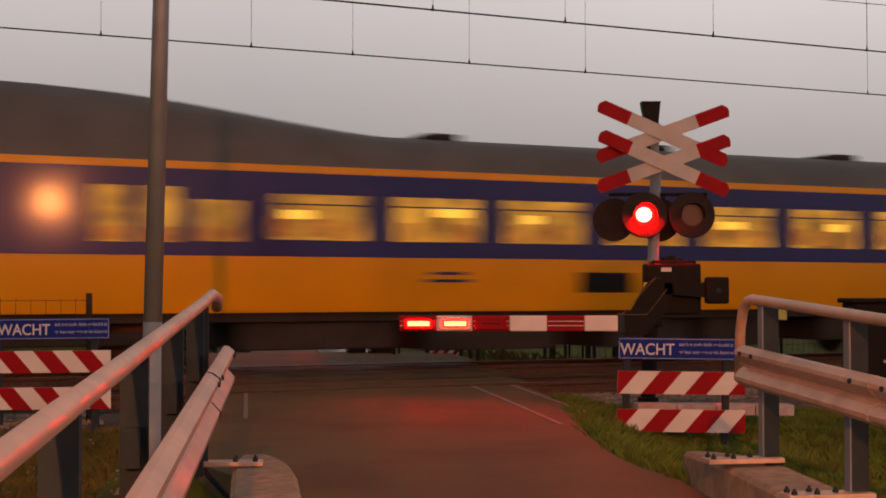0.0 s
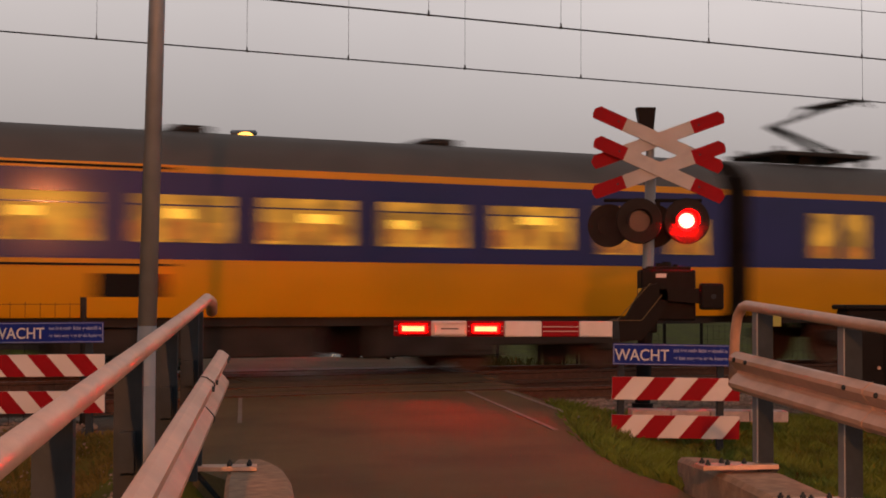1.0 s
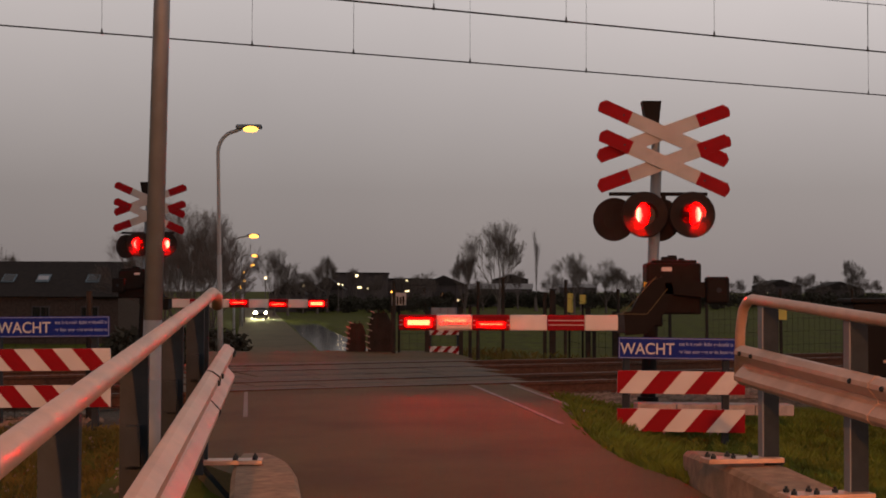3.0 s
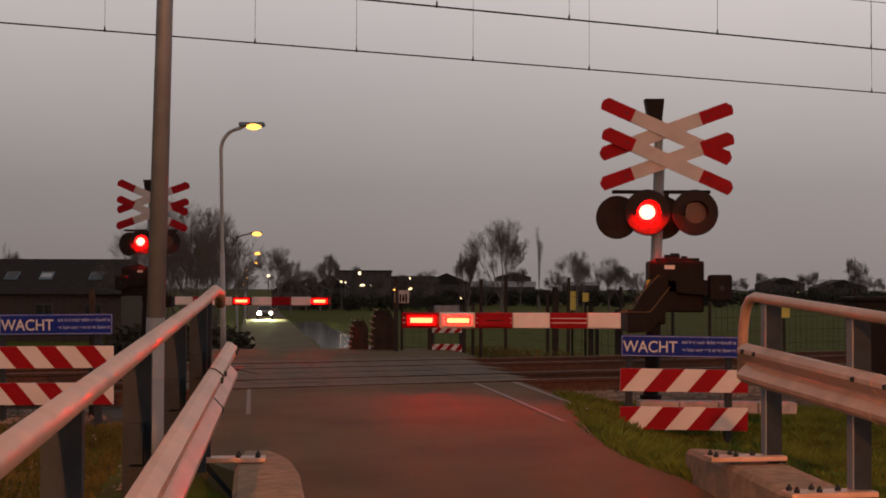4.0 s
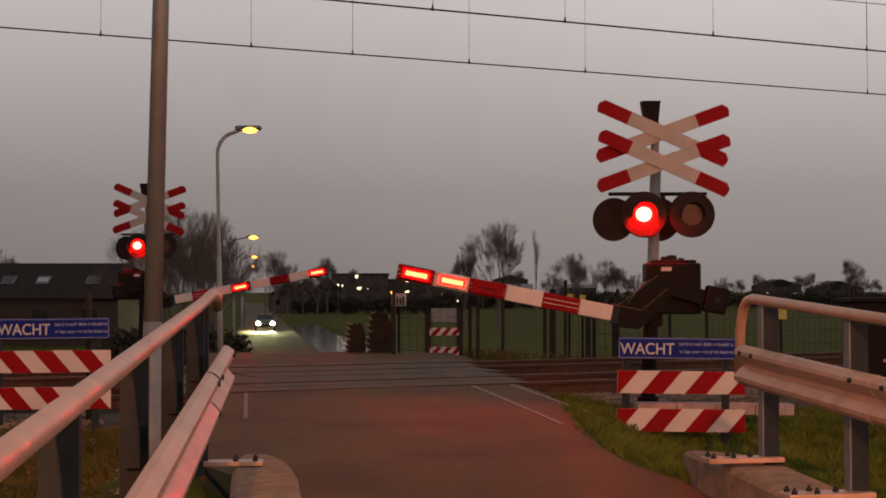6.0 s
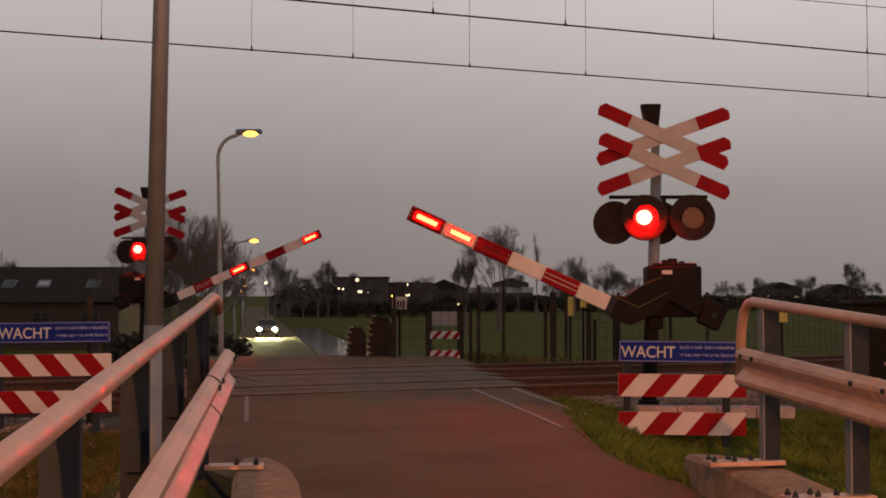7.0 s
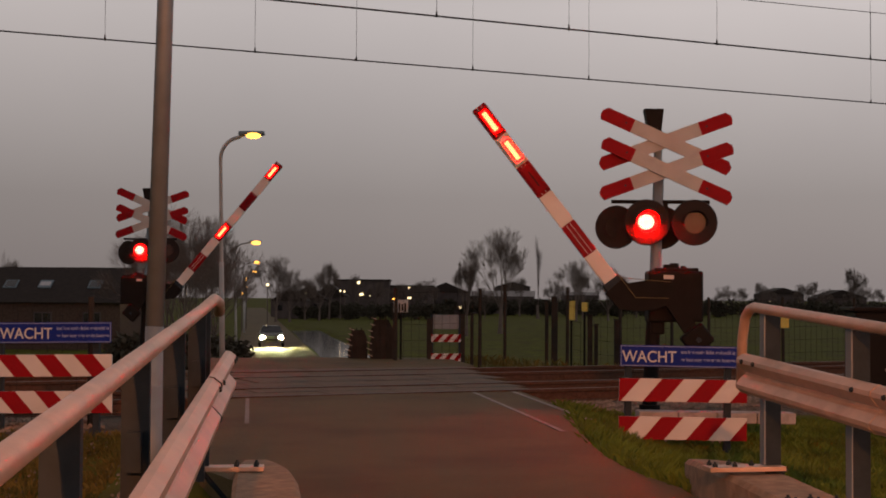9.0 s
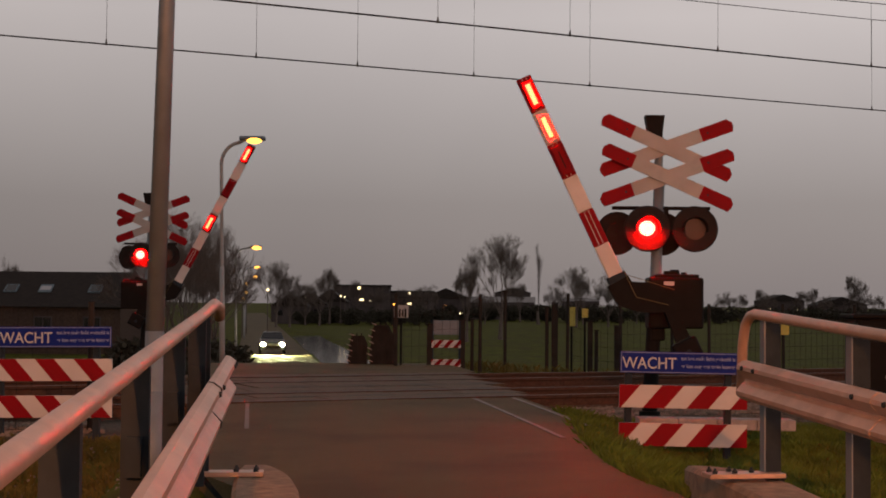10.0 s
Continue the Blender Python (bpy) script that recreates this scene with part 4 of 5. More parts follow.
    if cab == 1:
        places = [(-5.05, -4.55, 1), (-5.75, -5.2, 1)]
        x = -6.85
        while x - 1.5 > -a1 + 3.6:
            places.append((x - 1.5, x, 0))
            x -= 1.97
        places += [(-a1 + 1.6, -a1 + 2.25, 1), (-a1 + 2.42, -a1 + 2.98, 1)]
    elif cab == -1:
        places = [(-a1 + 3.9, -a1 + 4.4, 1), (-a1 + 4.62, -a1 + 5.12, 1), (-a1 + 5.42, -a1 + 6.1, 2)]
        x = -a1 + 6.62
        while x + 1.5 < -a0 - 3.6:
            places.append((x, x + 1.5, 0))
            x += 1.97
        places += [(-a0 - 1.5, -a0 - 0.7, 2), (-a0 - 2.95, -a0 - 2.45, 1), (-a0 - 2.4, -a0 - 1.9, 1)]
    else:
        places = [(-a0 - 1.5, -a0 - 0.7, 2), (-a0 - 2.9, -a0 - 2.45, 1), (-a0 - 2.4, -a0 - 1.95, 1)]
        x = -a0 - 3.45
        while x - 1.5 > -a1 + 3.2:
            places.append((x - 1.5, x, 0))
            x -= 1.97
        places += [(-a1 + 1.75, -a1 + 2.25, 1), (-a1 + 2.32, -a1 + 2.85, 1)]
    for p0, p1, kind in places:
        z0, z1 = ((2.04, 2.74), (1.98, 2.8), (2.0, 2.62))[kind]
        for sy in (-1, 1):
            w = p1 - p0
            bm = bmesh.new()
            box(bm, ((p0 + p1) / 2, sy * (hw + 0.004), (z0 + z1) / 2), (w, 0.02, z1 - z0), bevel=0.008)
            pane = part("window", bm, CABIN, c, "saloon window lit from inside")
            if sy > 0:
                continue
            bm = bmesh.new()
            if kind == 0:
                box(bm, ((p0 + p1) / 2, sy * (hw + 0.018), z1 - 0.155), (w - 0.03, 0.006, 0.025))
            box(bm, (p0 + 0.02, sy * (hw + 0.018), (z0 + z1) / 2), (0.03, 0.006, z1 - z0))
            part("window_frame", bm, NAVY, pane)
            if kind == 0:
                for k in (0.12, 0.46, 0.82):
                    xx = p0 + w * (k + rnd.uniform(-0.04, 0.04))
                    bm = bmesh.new()
                    box(bm, (xx, sy * (hw + 0.0165), z0 + 0.15 + rnd.uniform(0, 0.05)), (rnd.uniform(0.18, 0.34), 0.004, 0.28))
                    part("seat_back", bm, CABIN_DIM, pane, "seat back on the pane, inside light put into its glow")
            else:
                bm = bmesh.new()
                box(bm, ((p0 + p1) / 2, sy * (hw + 0.0165), z0 + 0.12), (w * 0.8, 0.004, 0.2))
                part("seat_back", bm, CABIN_DIM, pane, "seat back on the pane, inside light put into its glow")
            if kind == 0:
                bm = bmesh.new()
                xx = p0 + w * rnd.uniform(0.25, 0.7)
                box(bm, (xx, sy * (hw + 0.0165), z1 - 0.27 + rnd.uniform(-0.1, 0.05)), (rnd.uniform(0.25, 0.6), 0.004, 0.14))
                part("saloon_light", bm, CABIN_STRIP, pane, "bright ceiling light inside")
    # dark grilles and pictogram plates on the lower side
    for gx in ((xa + xb) / 2 + {-1: 0.56, 0: 1.25, 1: -1.9}[cab],):
        bm = bmesh.new()
        for k in range(6):
            box(bm, (gx, -hw - 0.006, 1.28 + 0.05 * k), (1.0, 0.016, 0.034))
        box(bm, (gx, -hw - 0.002, 1.4), (1.05, 0.008, 0.34))
        part("grille", bm, BLACK, c, "black louvred grille")
    for k in range(2):
        bm = bmesh.new()
        box(bm, ((xa + xb) / 2 - (2.4 if cab == -1 else 5.2), -hw - 0.006, 1.42 + 0.12 * k), (0.8 - 0.2 * k, 0.012, 0.05))
        part("emblem_bar", bm, NAVY, c, "dark blue emblem bar")
    # door tracks along the middle coach
    if cab == 0:
        for z in (3.125, 1.7):
            bm = bmesh.new()
            box(bm, ((xa + xb) / 2 - 4.0, -hw - 0.008, z), (11.8, 0.016, 0.035))
            part("door_track", bm, BLACK, c, "thin dark door track")
    # roof vents
    for vx in np.arange(xa + 5.6, xb - 7 if cab == 1 else xb - 2, 4.3):
        if cab == -1 and vx < xa + 7:
            continue
        bm = bmesh.new()
        box(bm, (float(vx), 0, 3.84), (0.62, 1.0, 0.13), bevel=0.05)
        part("roof_vent", bm, UNDER, c)
    bm = bmesh.new()
    box(bm, ((xa + xb) / 2, -hw - 0.004, 1.8), (L - 0.3 if cab == 0 else L - 5, 0.02, 0.03))
    part("body_seam", bm, NAVY, c)
    if cab:
        e = 1 if cab == 1 else -1
        x_end = 0.0 if cab == 1 else -a1
        bm = bmesh.new()
        box(bm, (x_end - e * 1.9, 0, 3.5), (0.7, 2.1, 0.28), bevel=0.05)
        part("cab_visor", bm, BLACK, c)
        for sy in (-1, 1):
            bm = bmesh.new()
            box(bm, (x_end - e * 1.15, sy * (hw - 0.012), 3.02), (0.9, 0.05, 0.09), bevel=0.01)
            part("cab_mark", bm, YELLOW, c)
        bm = bmesh.new()
        for y in (-0.75, 0.75):
            rod(bm, (x_end - e * 0.06, y, 1.35), (x_end + e * 0.03, y, 1.35), 0.11, 0.1, 16)
        part("tail_lamp", bm, GLASS_DARK, c)
        bm = bmesh.new()
        box(bm, (x_end - e * 0.02, 0, 2.4), (0.05, 0.8, 1.7), bevel=0.02)
        part("end_door", bm, NAVY, c)


TRAIN_CL = 24.2
SPEED = 33.0
train = thing("passenger_train", pose(0, 0, 0), "yellow and dark blue intercity train with lit windows passing", "train")
coach(train, 0.0, TRAIN_CL, 1)
coach(train, TRAIN_CL, 2 * TRAIN_CL, 0)
coach(train, 2 * TRAIN_CL, 3 * TRAIN_CL, -1)
for a in (TRAIN_CL, 2 * TRAIN_CL):
    bm = bmesh.new()
    for i in range(5):
        box(bm, (-a - 0.24 + 0.12 * i, 0, 2.2), (0.07, 2.2 + 0.12 * (i % 2), 2.5), bevel=0.02)
    part("gangway_bellows", bm, BLACK, train, "black rubber bellows between coaches")
# the current collector on the tail coach's roof
pg = new("pantograph")
pg.parent = train
px = -TRAIN_CL + 2.6
bm = bmesh.new()
box(bm, (px, 0, 3.98), (2.4, 1.5, 0.08), bevel=0.02)
for dx in (-1.0, -0.3, 0.4, 1.0):
    for y in (-0.55, 0.55):
        rod(bm, (px + dx, y, 3.8), (px + dx, y, 4.12), 0.07, 0.05, 10)
part("base_frame", bm, UNDER, pg)
bm = bmesh.new()
rod(bm, (px + 0.9, 0.2, 4.05), (px - 0.75, 0.1, 4.55), 0.045, 0.04, 8)
rod(bm, (px + 0.9, -0.2, 4.05), (px - 0.75, -0.1, 4.55), 0.045, 0.04, 8)
rod(bm, (px - 0.75, 0, 4.55), (px + 0.75, 0, 5.02), 0.04, 0.03, 8)
part("collector_arm", bm, UNDER, pg)
bm = bmesh.new()
for dx in (-0.15, 0.15):
    rod(bm, (px + 0.75 + dx, -0.75, 5.08), (px + 0.75 + dx, 0.75, 5.08), 0.03, 0.03, 8)
    rod(bm, (px + 0.75 + dx, -0.75, 5.08), (px + 0.75 + dx, -0.95, 4.92), 0.025, 0.02, 8)
    rod(bm, (px + 0.75 + dx, 0.75, 5.08), (px + 0.75 + dx, 0.95, 4.92), 0.025, 0.02, 8)
box(bm, (px + 0.75, 0, 5.04), (0.34, 0.5, 0.04))
part("collector_head", bm, UNDER, pg)


# ---- the road beyond: street lamps and the car ----
def street_lamp(x, y, z0, h, reach, label):
    s = thing("street_lamp", pose(x, y, z0), label, "street lamp", "street lamps")
    bm = bmesh.new()
    rod(bm, (0.06, 0, -0.3), (0.0, 0, h * 0.45), 0.085, 0.065, 14)
    pts = [(0, 0, h * 0.45), (-0.06, 0, h - 0.7)] + [(-0.06 + 0.55 * (1 - math.cos(a)), 0, h - 0.7 + 0.62 * math.sin(a)) for a in np.linspace(0.15, 1.45, 7)] + [(reach - 0.1, 0, h)]
    for a, b in zip(pts, pts[1:]):
        rod(bm, a, b, 0.055, 0.05, 10, caps=False)
    part("mast", bm, LAMP_MAST, s, "curved steel mast, pale with lamp light put into its paint", True)
    bm = bmesh.new()
    box(bm, (reach + 0.12, 0, h + 0.04), (0.75, 0.26, 0.13), bevel=0.05)
    part("lamp_housing", bm, POLE, s)
    bm = bmesh.new()
    bmesh.ops.create_uvsphere(bm, u_segments=14, v_segments=8, radius=0.11 if y < 60 else 0.15)
    for v in bm.verts:
        v.co = Vector((v.co.x * 2.0 + reach + 0.18, v.co.y * 0.9 - 0.08, v.co.z * 0.85 + h - 0.03))
    part("bulb_cover", bm, SODIUM, s, "glowing orange sodium lamp cover", True)
    return s


street_lamp(-2.2, -7.0, -0.75, 6.1, 1.5, "long-armed grey street lamp glowing orange at the bridge")
street_lamp(11.0, -5.8, -1.0, 5.8, 0.95, "curved grey street lamp glowing orange beside the side road")
street_lamp(-6.32, 40.0, -0.75, 6.62, 0.7, "curved grey street lamp glowing orange beside the road")
street_lamp(-12.7, 86.0, -2.2, 6.75, 1.05, "curved street lamp glowing orange further down the road")
street_lamp(-19.0, 134.0, -2.25, 6.75, 1.05, "curved street lamp glowing orange far down the road")
street_lamp(-26.2, 186.0, -2.25, 6.75, 1.05, "curved street lamp glowing orange far down the road")


def car():
    c = thing("car", pose(0, 0, 0), "dark oncoming car with bright headlamps on the road", "car")
    # front faces -y; loft of sections along y
    bm = bmesh.new()
    secs = [(-2.0, 0.62, 0.35, 0.72), (-1.9, 0.8, 0.3, 0.82), (-1.0, 0.87, 0.28, 0.95), (-0.6, 0.87, 0.28, 0.99), (1.5, 0.87, 0.28, 1.02), (2.1, 0.8, 0.35, 0.95)]
    rows = []
    for y, hw, z0, z1 in secs:
        rows.append([bm.verts.new((sx * hw * k, y, z)) for sx, k, z in ((-1, 0.94, z0), (-1, 1, (z0 + z1) / 2), (-1, 0.92, z1), (1, 0.92, z1), (1, 1, (z0 + z1) / 2), (1, 0.94, z0))])
    for a, b in zip(rows, rows[1:]):
        for i in range(6):
            bm.faces.new((a[i], a[(i + 1) % 6], b[(i + 1) % 6], b[i]))
    bm.faces.new(rows[0])
    bm.faces.new(rows[-1][::-1])
    bmesh.ops.recalc_face_normals(bm, faces=bm.faces[:])
    part("body", bm, CAR_PAINT, c)
    bm = bmesh.new()
    rows = []
    for y, hw, z in ((-0.75, 0.78, 0.98), (-0.1, 0.6, 1.43), (1.0, 0.6, 1.44), (1.8, 0.74, 1.0)):
        rows.append([bm.verts.new((-hw, y, z)), bm.verts.new((hw, y, z)), bm.verts.new((0.8, y, 0.96)), bm.verts.new((-0.8, y, 0.96))])
    for a, b in zip(rows, rows[1:]):
        for i in range(4):
            bm.faces.new((a[i], a[(i + 1) % 4], b[(i + 1) % 4], b[i]))
    bmesh.ops.recalc_face_normals(bm, faces=bm.faces[:])
    part("cabin", bm, GLASS_DARK, c, "dark windscreen and roof")
    for sx in (-1, 1):
        bm = bmesh.new()
        bmesh.ops.create_uvsphere(bm, u_segments=14, v_segments=8, radius=0.13)
        for v in bm.verts:
            v.co = Vector((v.co.x * 1.2 + sx * 0.62, v.co.y * 0.5 - 1.97, v.co.z * 0.8 + 0.66))
        part("headlamp", bm, HEADLAMP, c, "bright white headlamp", True)
        for y in (-1.25, 1.3):
            bm = bmesh.new()
            rod(bm, (sx * 0.72, y, 0.31), (sx * 0.88, y, 0.31), 0.31, 0.31, 20)
            wh = part("wheel", bm, TYRE, c)
            bm = bmesh.new()
            rod(bm, (sx * 0.87, y, 0.31), (sx * 0.888, y, 0.31), 0.19, 0.17, 14)
            part("rim", bm, POST, wh)
    bm = bmesh.new()
    box(bm, (0, -2.01, 0.5), (0.9, 0.04, 0.16), bevel=0.01)
    part("grille", bm, BLACK, c)
    return c


car_ob = car()


# ---- beyond the tracks: fence, gate, boards ----
def fence_run(p0, p1, n, h, label, mesh_step=0.16):
    f = thing("wire_fence", pose(0, 0, 0), label, "fence", "railway fences")
    p0, p1 = Vector(p0), Vector(p1)
    for i in range(n + 1):
        p = p0 + (p1 - p0) * (i / n)
        g = ground_z(p.x, p.y)
        bm = bmesh.new()
        rod(bm, (p.x, p.y, g - 0.3), (p.x + random.uniform(-0.02, 0.02), p.y, g + h), 0.04, 0.036, 8)
        part("post", bm, FENCE, f, "dark steel fence post")
    bm = bmesh.new()
    L = (p1 - p0).length
    k = int(L / mesh_step)
    for i in range(k + 1):
        p = p0 + (p1 - p0) * (i / k)
        g = ground_z(p.x, p.y)
        rod(bm, (p.x, p.y, g + 0.03), (p.x, p.y, g + h - 0.05), 0.0035, 0.0035, 3, caps=False)
    for z in np.linspace(0.1, h - 0.08, 7):
        pts = []
        for i in range(0, 21):
            p = p0 + (p1 - p0) * (i / 20)
            pts.append(Vector((p.x, p.y, ground_z(p.x, p.y) + z)))
        for a, b in zip(pts, pts[1:]):
            rod(bm, a, b, 0.0035, 0.0035, 3, caps=False)
    mesh = part("wire_mesh", bm, FENCE, f, "thin dark wire mesh")
    tagged(mesh, kind="stuff")
    return f


def along(s, w, z=0.0):
    p = ALONG * s + ACROSS * w
    return Vector((p.x, p.y, z))


FENCE_W = 26.2
fence_run(along(11.2, FENCE_W), along(13.1, FENCE_W), 1, 2.15, "dark wire mesh fence panel beside the gate")
fence_run(along(15.2, FENCE_W), along(17.9, FENCE_W), 2, 2.0, "dark wire mesh fence along the railway")
fence_run(along(18.9, FENCE_W), along(44.0, FENCE_W), 12, 2.0, "long dark wire mesh fence along the railway")
fence_run(along(-14.0, 15.9), along(3.1, 15.9), 6, 1.5, "low wire mesh fence beside the tracks")


def dark_post(x, y, h, r, label):
    g = ground_z(x, y)
    t = thing("fence_post", pose(x, y, g), label, "post", "stout posts")
    bm = bmesh.new()
    box(bm, (0, 0, h / 2 - 0.2), (2 * r, 2 * r, h + 0.4), bevel=0.02)
    part("shaft", bm, FENCE, t)
    bm = bmesh.new()
    box(bm, (0, 0, h + 0.012), (2 * r + 0.03, 2 * r + 0.03, 0.025))
    part("cap", bm, FENCE, t)


POSTS = [(-0.98, 29.0, 2.1, 0.05), (-0.27, 29.4, 1.75, 0.06), (0.42, 29.4, 1.7, 0.05), (0.62, 29.6, 1.75, 0.035), (1.35, 30.4, 1.75, 0.035),
         (2.3, 31.0, 1.85, 0.04), (2.47, 31.0, 2.0, 0.07), (3.32, 31.6, 2.0, 0.055), (3.46, 31.6, 1.8, 0.04), (3.95, 31.9, 1.95, 0.05)]
for x, y, h, r in POSTS:
    dark_post(x, y, h, r, "dark weathered post by the pedestrian gate")


def notice(x, y, z, w, h, mat, label, foot):
    t = thing("notice_board", pose(x, y, z), label, "notice board", "notice boards")
    bm = bmesh.new()
    box(bm, (0, 0, 0), (w, 0.02, h), bevel=0.004)
    part("panel", bm, mat, t)
    bm = bmesh.new()
    rod(bm, (0, 0.035, foot - z), (0, 0.035, h / 2), 0.025, 0.025, 8)
    part("stake", bm, BLACK, t)
    return t


t = notice(-0.86, 28.9, 1.07, 0.3, 0.26, CROSS_WHITE, "small white notice with dark marks by the gate", ground_z(-0.86, 28.9) - 0.1)
for dx, hh in ((-0.09, 0.13), (-0.03, 0.17), (0.03, 0.14), (0.09, 0.18)):
    bm = bmesh.new()
    box(bm, (dx, -0.0125, -0.03), (0.035, 0.004, hh))
    part("dark_mark", bm, BLACK, t)
notice(2.83, 30.8, 0.98, 0.15, 0.42, SIGN_YELLOW, "tall yellow notice on the railway fence", ground_z(2.83, 30.8) - 0.1)
notice(3.12, 30.8, 1.06, 0.14, 0.2, SIGN_YELLOW, "small yellow notice on the railway fence", ground_z(3.12, 30.8) - 0.1)
notice(5.9, 24.6, 0.9, 0.34, 0.3, SIGN_YELLOW, "square yellow notice beside the track", ground_z(5.9, 24.6) - 0.1)
# striped boards of the pedestrian gate
gate = thing("pedestrian_gate", pose(0.07, 29.35, 0.0), "grey pedestrian gate with small striped boards", "gate")
striped_board(gate, 0.62, 0.16, 0, 0.4, 0.105, 1, 0.03)
striped_board(gate, 0.62, 0.16, 0, 0.0, 0.105, 1, 0.03)
bm = bmesh.new()
box(bm, (0, 0.03, 0.74), (0.6, 0.02, 0.3), bevel=0.01)
part("grey_panel", bm, POLE, gate, "grey sheet panel")
for x in (-0.29, 0.29):
    bm = bmesh.new()
    rod(bm, (x, 0.03, ground_z(0.07, 29.35) - 0.2), (x, 0.03, 0.9), 0.03, 0.03, 8)
    part("gate_post", bm, POST, gate)

# cabinet and pale block behind the right rail, low white kerb blocks
cab = thing("relay_cabinet", pose(5.42, 17.2, ground_z(5.42, 17.2) - 0.05), "dark green relay cabinet beside the track", "cabinet")
bm = bmesh.new()
box(bm, (0, 0, 0.75), (0.85, 0.5, 1.5), bevel=0.02)
part("body", bm, BLACK, cab)
bm = bmesh.new()
box(bm, (0, 0, 1.53), (0.95, 0.6, 0.06), bevel=0.02)
part("lid", bm, BLACK, cab)
for x in (-0.21, 0.21):
    bm = bmesh.new()
    box(bm, (x, -0.255, 0.75), (0.4, 0.015, 1.3), bevel=0.005)
    d = part("door", bm, BLACK, cab)
    bm = bmesh.new()
    rod(bm, (x * 0.3, -0.26, 0.8), (x * 0.3, -0.29, 0.8), 0.02, 0.02, 8)
    part("handle", bm, GALV, d)

low = thing("cable_trough", pose(2.98, 15.35, -0.03, 0, 0.6, 2), "pale concrete cable trough on low feet in the verge", "cable trough")
for i in range(4):
    bm = bmesh.new()
    box(bm, (-0.645 + i * 0.43, 0, 0.0), (0.422, 0.26, 0.12), bevel=0.012)
    part("lid", bm, PALE_CONCRETE, low)
for x in (-0.6, 0.0, 0.6):
    bm = bmesh.new()
    box(bm, (x, 0, -0.31), (0.12, 0.2, 0.5), bevel=0.012)
    part("foot", bm, CONCRETE, low)


# ---- trees ----
def grow(verts, faces, p, d, length, r, depth, rnd, spread, sides):
    """One limb and its branches, as tapered prisms."""
    q = d.to_track_quat("Z", "Y").to_matrix()
    n = sides if depth > 2 else 3
    segs = 3 if depth > 3 else 2
    a = None
    for k in range(segs + 1):
        f = k / segs
        rr = r * (1 - 0.42 * f)
        base = len(verts)
        for i in range(n):
            t = 2 * math.pi * i / n
            verts.append(p + q @ Vector((rr * math.cos(t), rr * math.sin(t), 0)))
        if a is not None:
            for i in range(n):
                faces.append((a + i, a + (i + 1) % n, base + (i + 1) % n, base + i))
        a = base
        if k < segs:
            d = (d + Vector((rnd.gauss(0, 0.09), rnd.gauss(0, 0.09), rnd.gauss(0.03, 0.05)))).normalized()
            q = d.to_track_quat("Z", "Y").to_matrix()
            p = p + d * (length / segs)
            if depth > 0 and k > 0 or depth < 3:
                side_limb(verts, faces, p, d, length, rr, depth, rnd, spread, sides)
    if depth > 0:
        for _ in range(2 if rnd.random() < 0.6 else 3):
            side_limb(verts, faces, p, d, length, r * 0.6, depth, rnd, spread, sides)


def side_limb(verts, faces, p, d, length, r, depth, rnd, spread, sides):
    if depth <= 0:
        return
    ax = Vector((rnd.gauss(0, 1), rnd.gauss(0, 1), rnd.gauss(0, 0.4))).normalized()
    nd = (d + ax * spread * rnd.uniform(0.6, 1.3) + Vector((0, 0, 0.12))).normalized()
    grow(verts, faces, p, nd, length * rnd.uniform(0.62, 0.82), max(r * rnd.uniform(0.42, 0.58), 0.011), depth - 1, rnd, spread, sides)


def mesh_of(name, verts, faces, mat):
    me = bpy.data.meshes.new(name)
    me.from_pydata(verts, [], faces)
    me.materials.append(mat)
    return me


def bare_tree(seed, height, trunk_h, spread, depth, limb, wide):
    """Trunk and crown meshes of a leafless tree, height 1 = real metres."""
    rnd = random.Random(seed)
    tv, tf, cv, cf = [], [], [], []
    r = height * 0.022
    n = 8
    lean = Vector((rnd.gauss(0, 0.03), rnd.gauss(0, 0.03), 1)).normalized()
    prev = None
    for k in range(6):
        p = lean * (trunk_h * k / 5) + Vector((0, 0, -0.4 if k == 0 else 0))
        rr = r * (1.35 if k == 0 else 1 - 0.07 * k)
        b = len(tv)
        for i in range(n):
            tv.append(p + Vector((rr * math.cos(2 * math.pi * i / n), rr * math.sin(2 * math.pi * i / n), 0)))
        if prev is not None:
            for i in range(n):
                tf.append((prev + i, prev + (i + 1) % n, b + (i + 1) % n, b + i))
        prev = b
    top = lean * trunk_h
    m = 5
    for i in range(m):
        t = 2 * math.pi * (i + rnd.random() * 0.6) / m
        d = Vector((math.cos(t) * spread, math.sin(t) * spread, 1.0)).normalized()
        grow(cv, cf, top * rnd.uniform(0.8, 1.0), d, limb * rnd.uniform(0.85, 1.15), r * 0.6, depth, rnd, spread * 0.75, 5)
    grow(cv, cf, top, Vector((0, 0, 1)), limb * 1.15, r * 0.75, depth, rnd, spread * 0.8, 5)
    # keep the height and width asked for
    hmax = max(v.z for v in cv)
    s = (height - trunk_h) / max(0.1, hmax - trunk_h)
    rmax = sorted(math.hypot(v.x, v.y) for v in cv)[int(len(cv) * 0.97)]
    kr = wide * height / rmax
    cv = [Vector((v.x * kr, v.y * kr, trunk_h * 0.8 + (v.z - trunk_h * 0.8) * s if v.z > trunk_h * 0.8 else trunk_h * 0.8 - (trunk_h * 0.8 - v.z) * 0.3)) for v in cv]
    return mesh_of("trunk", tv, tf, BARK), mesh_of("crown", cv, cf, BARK)


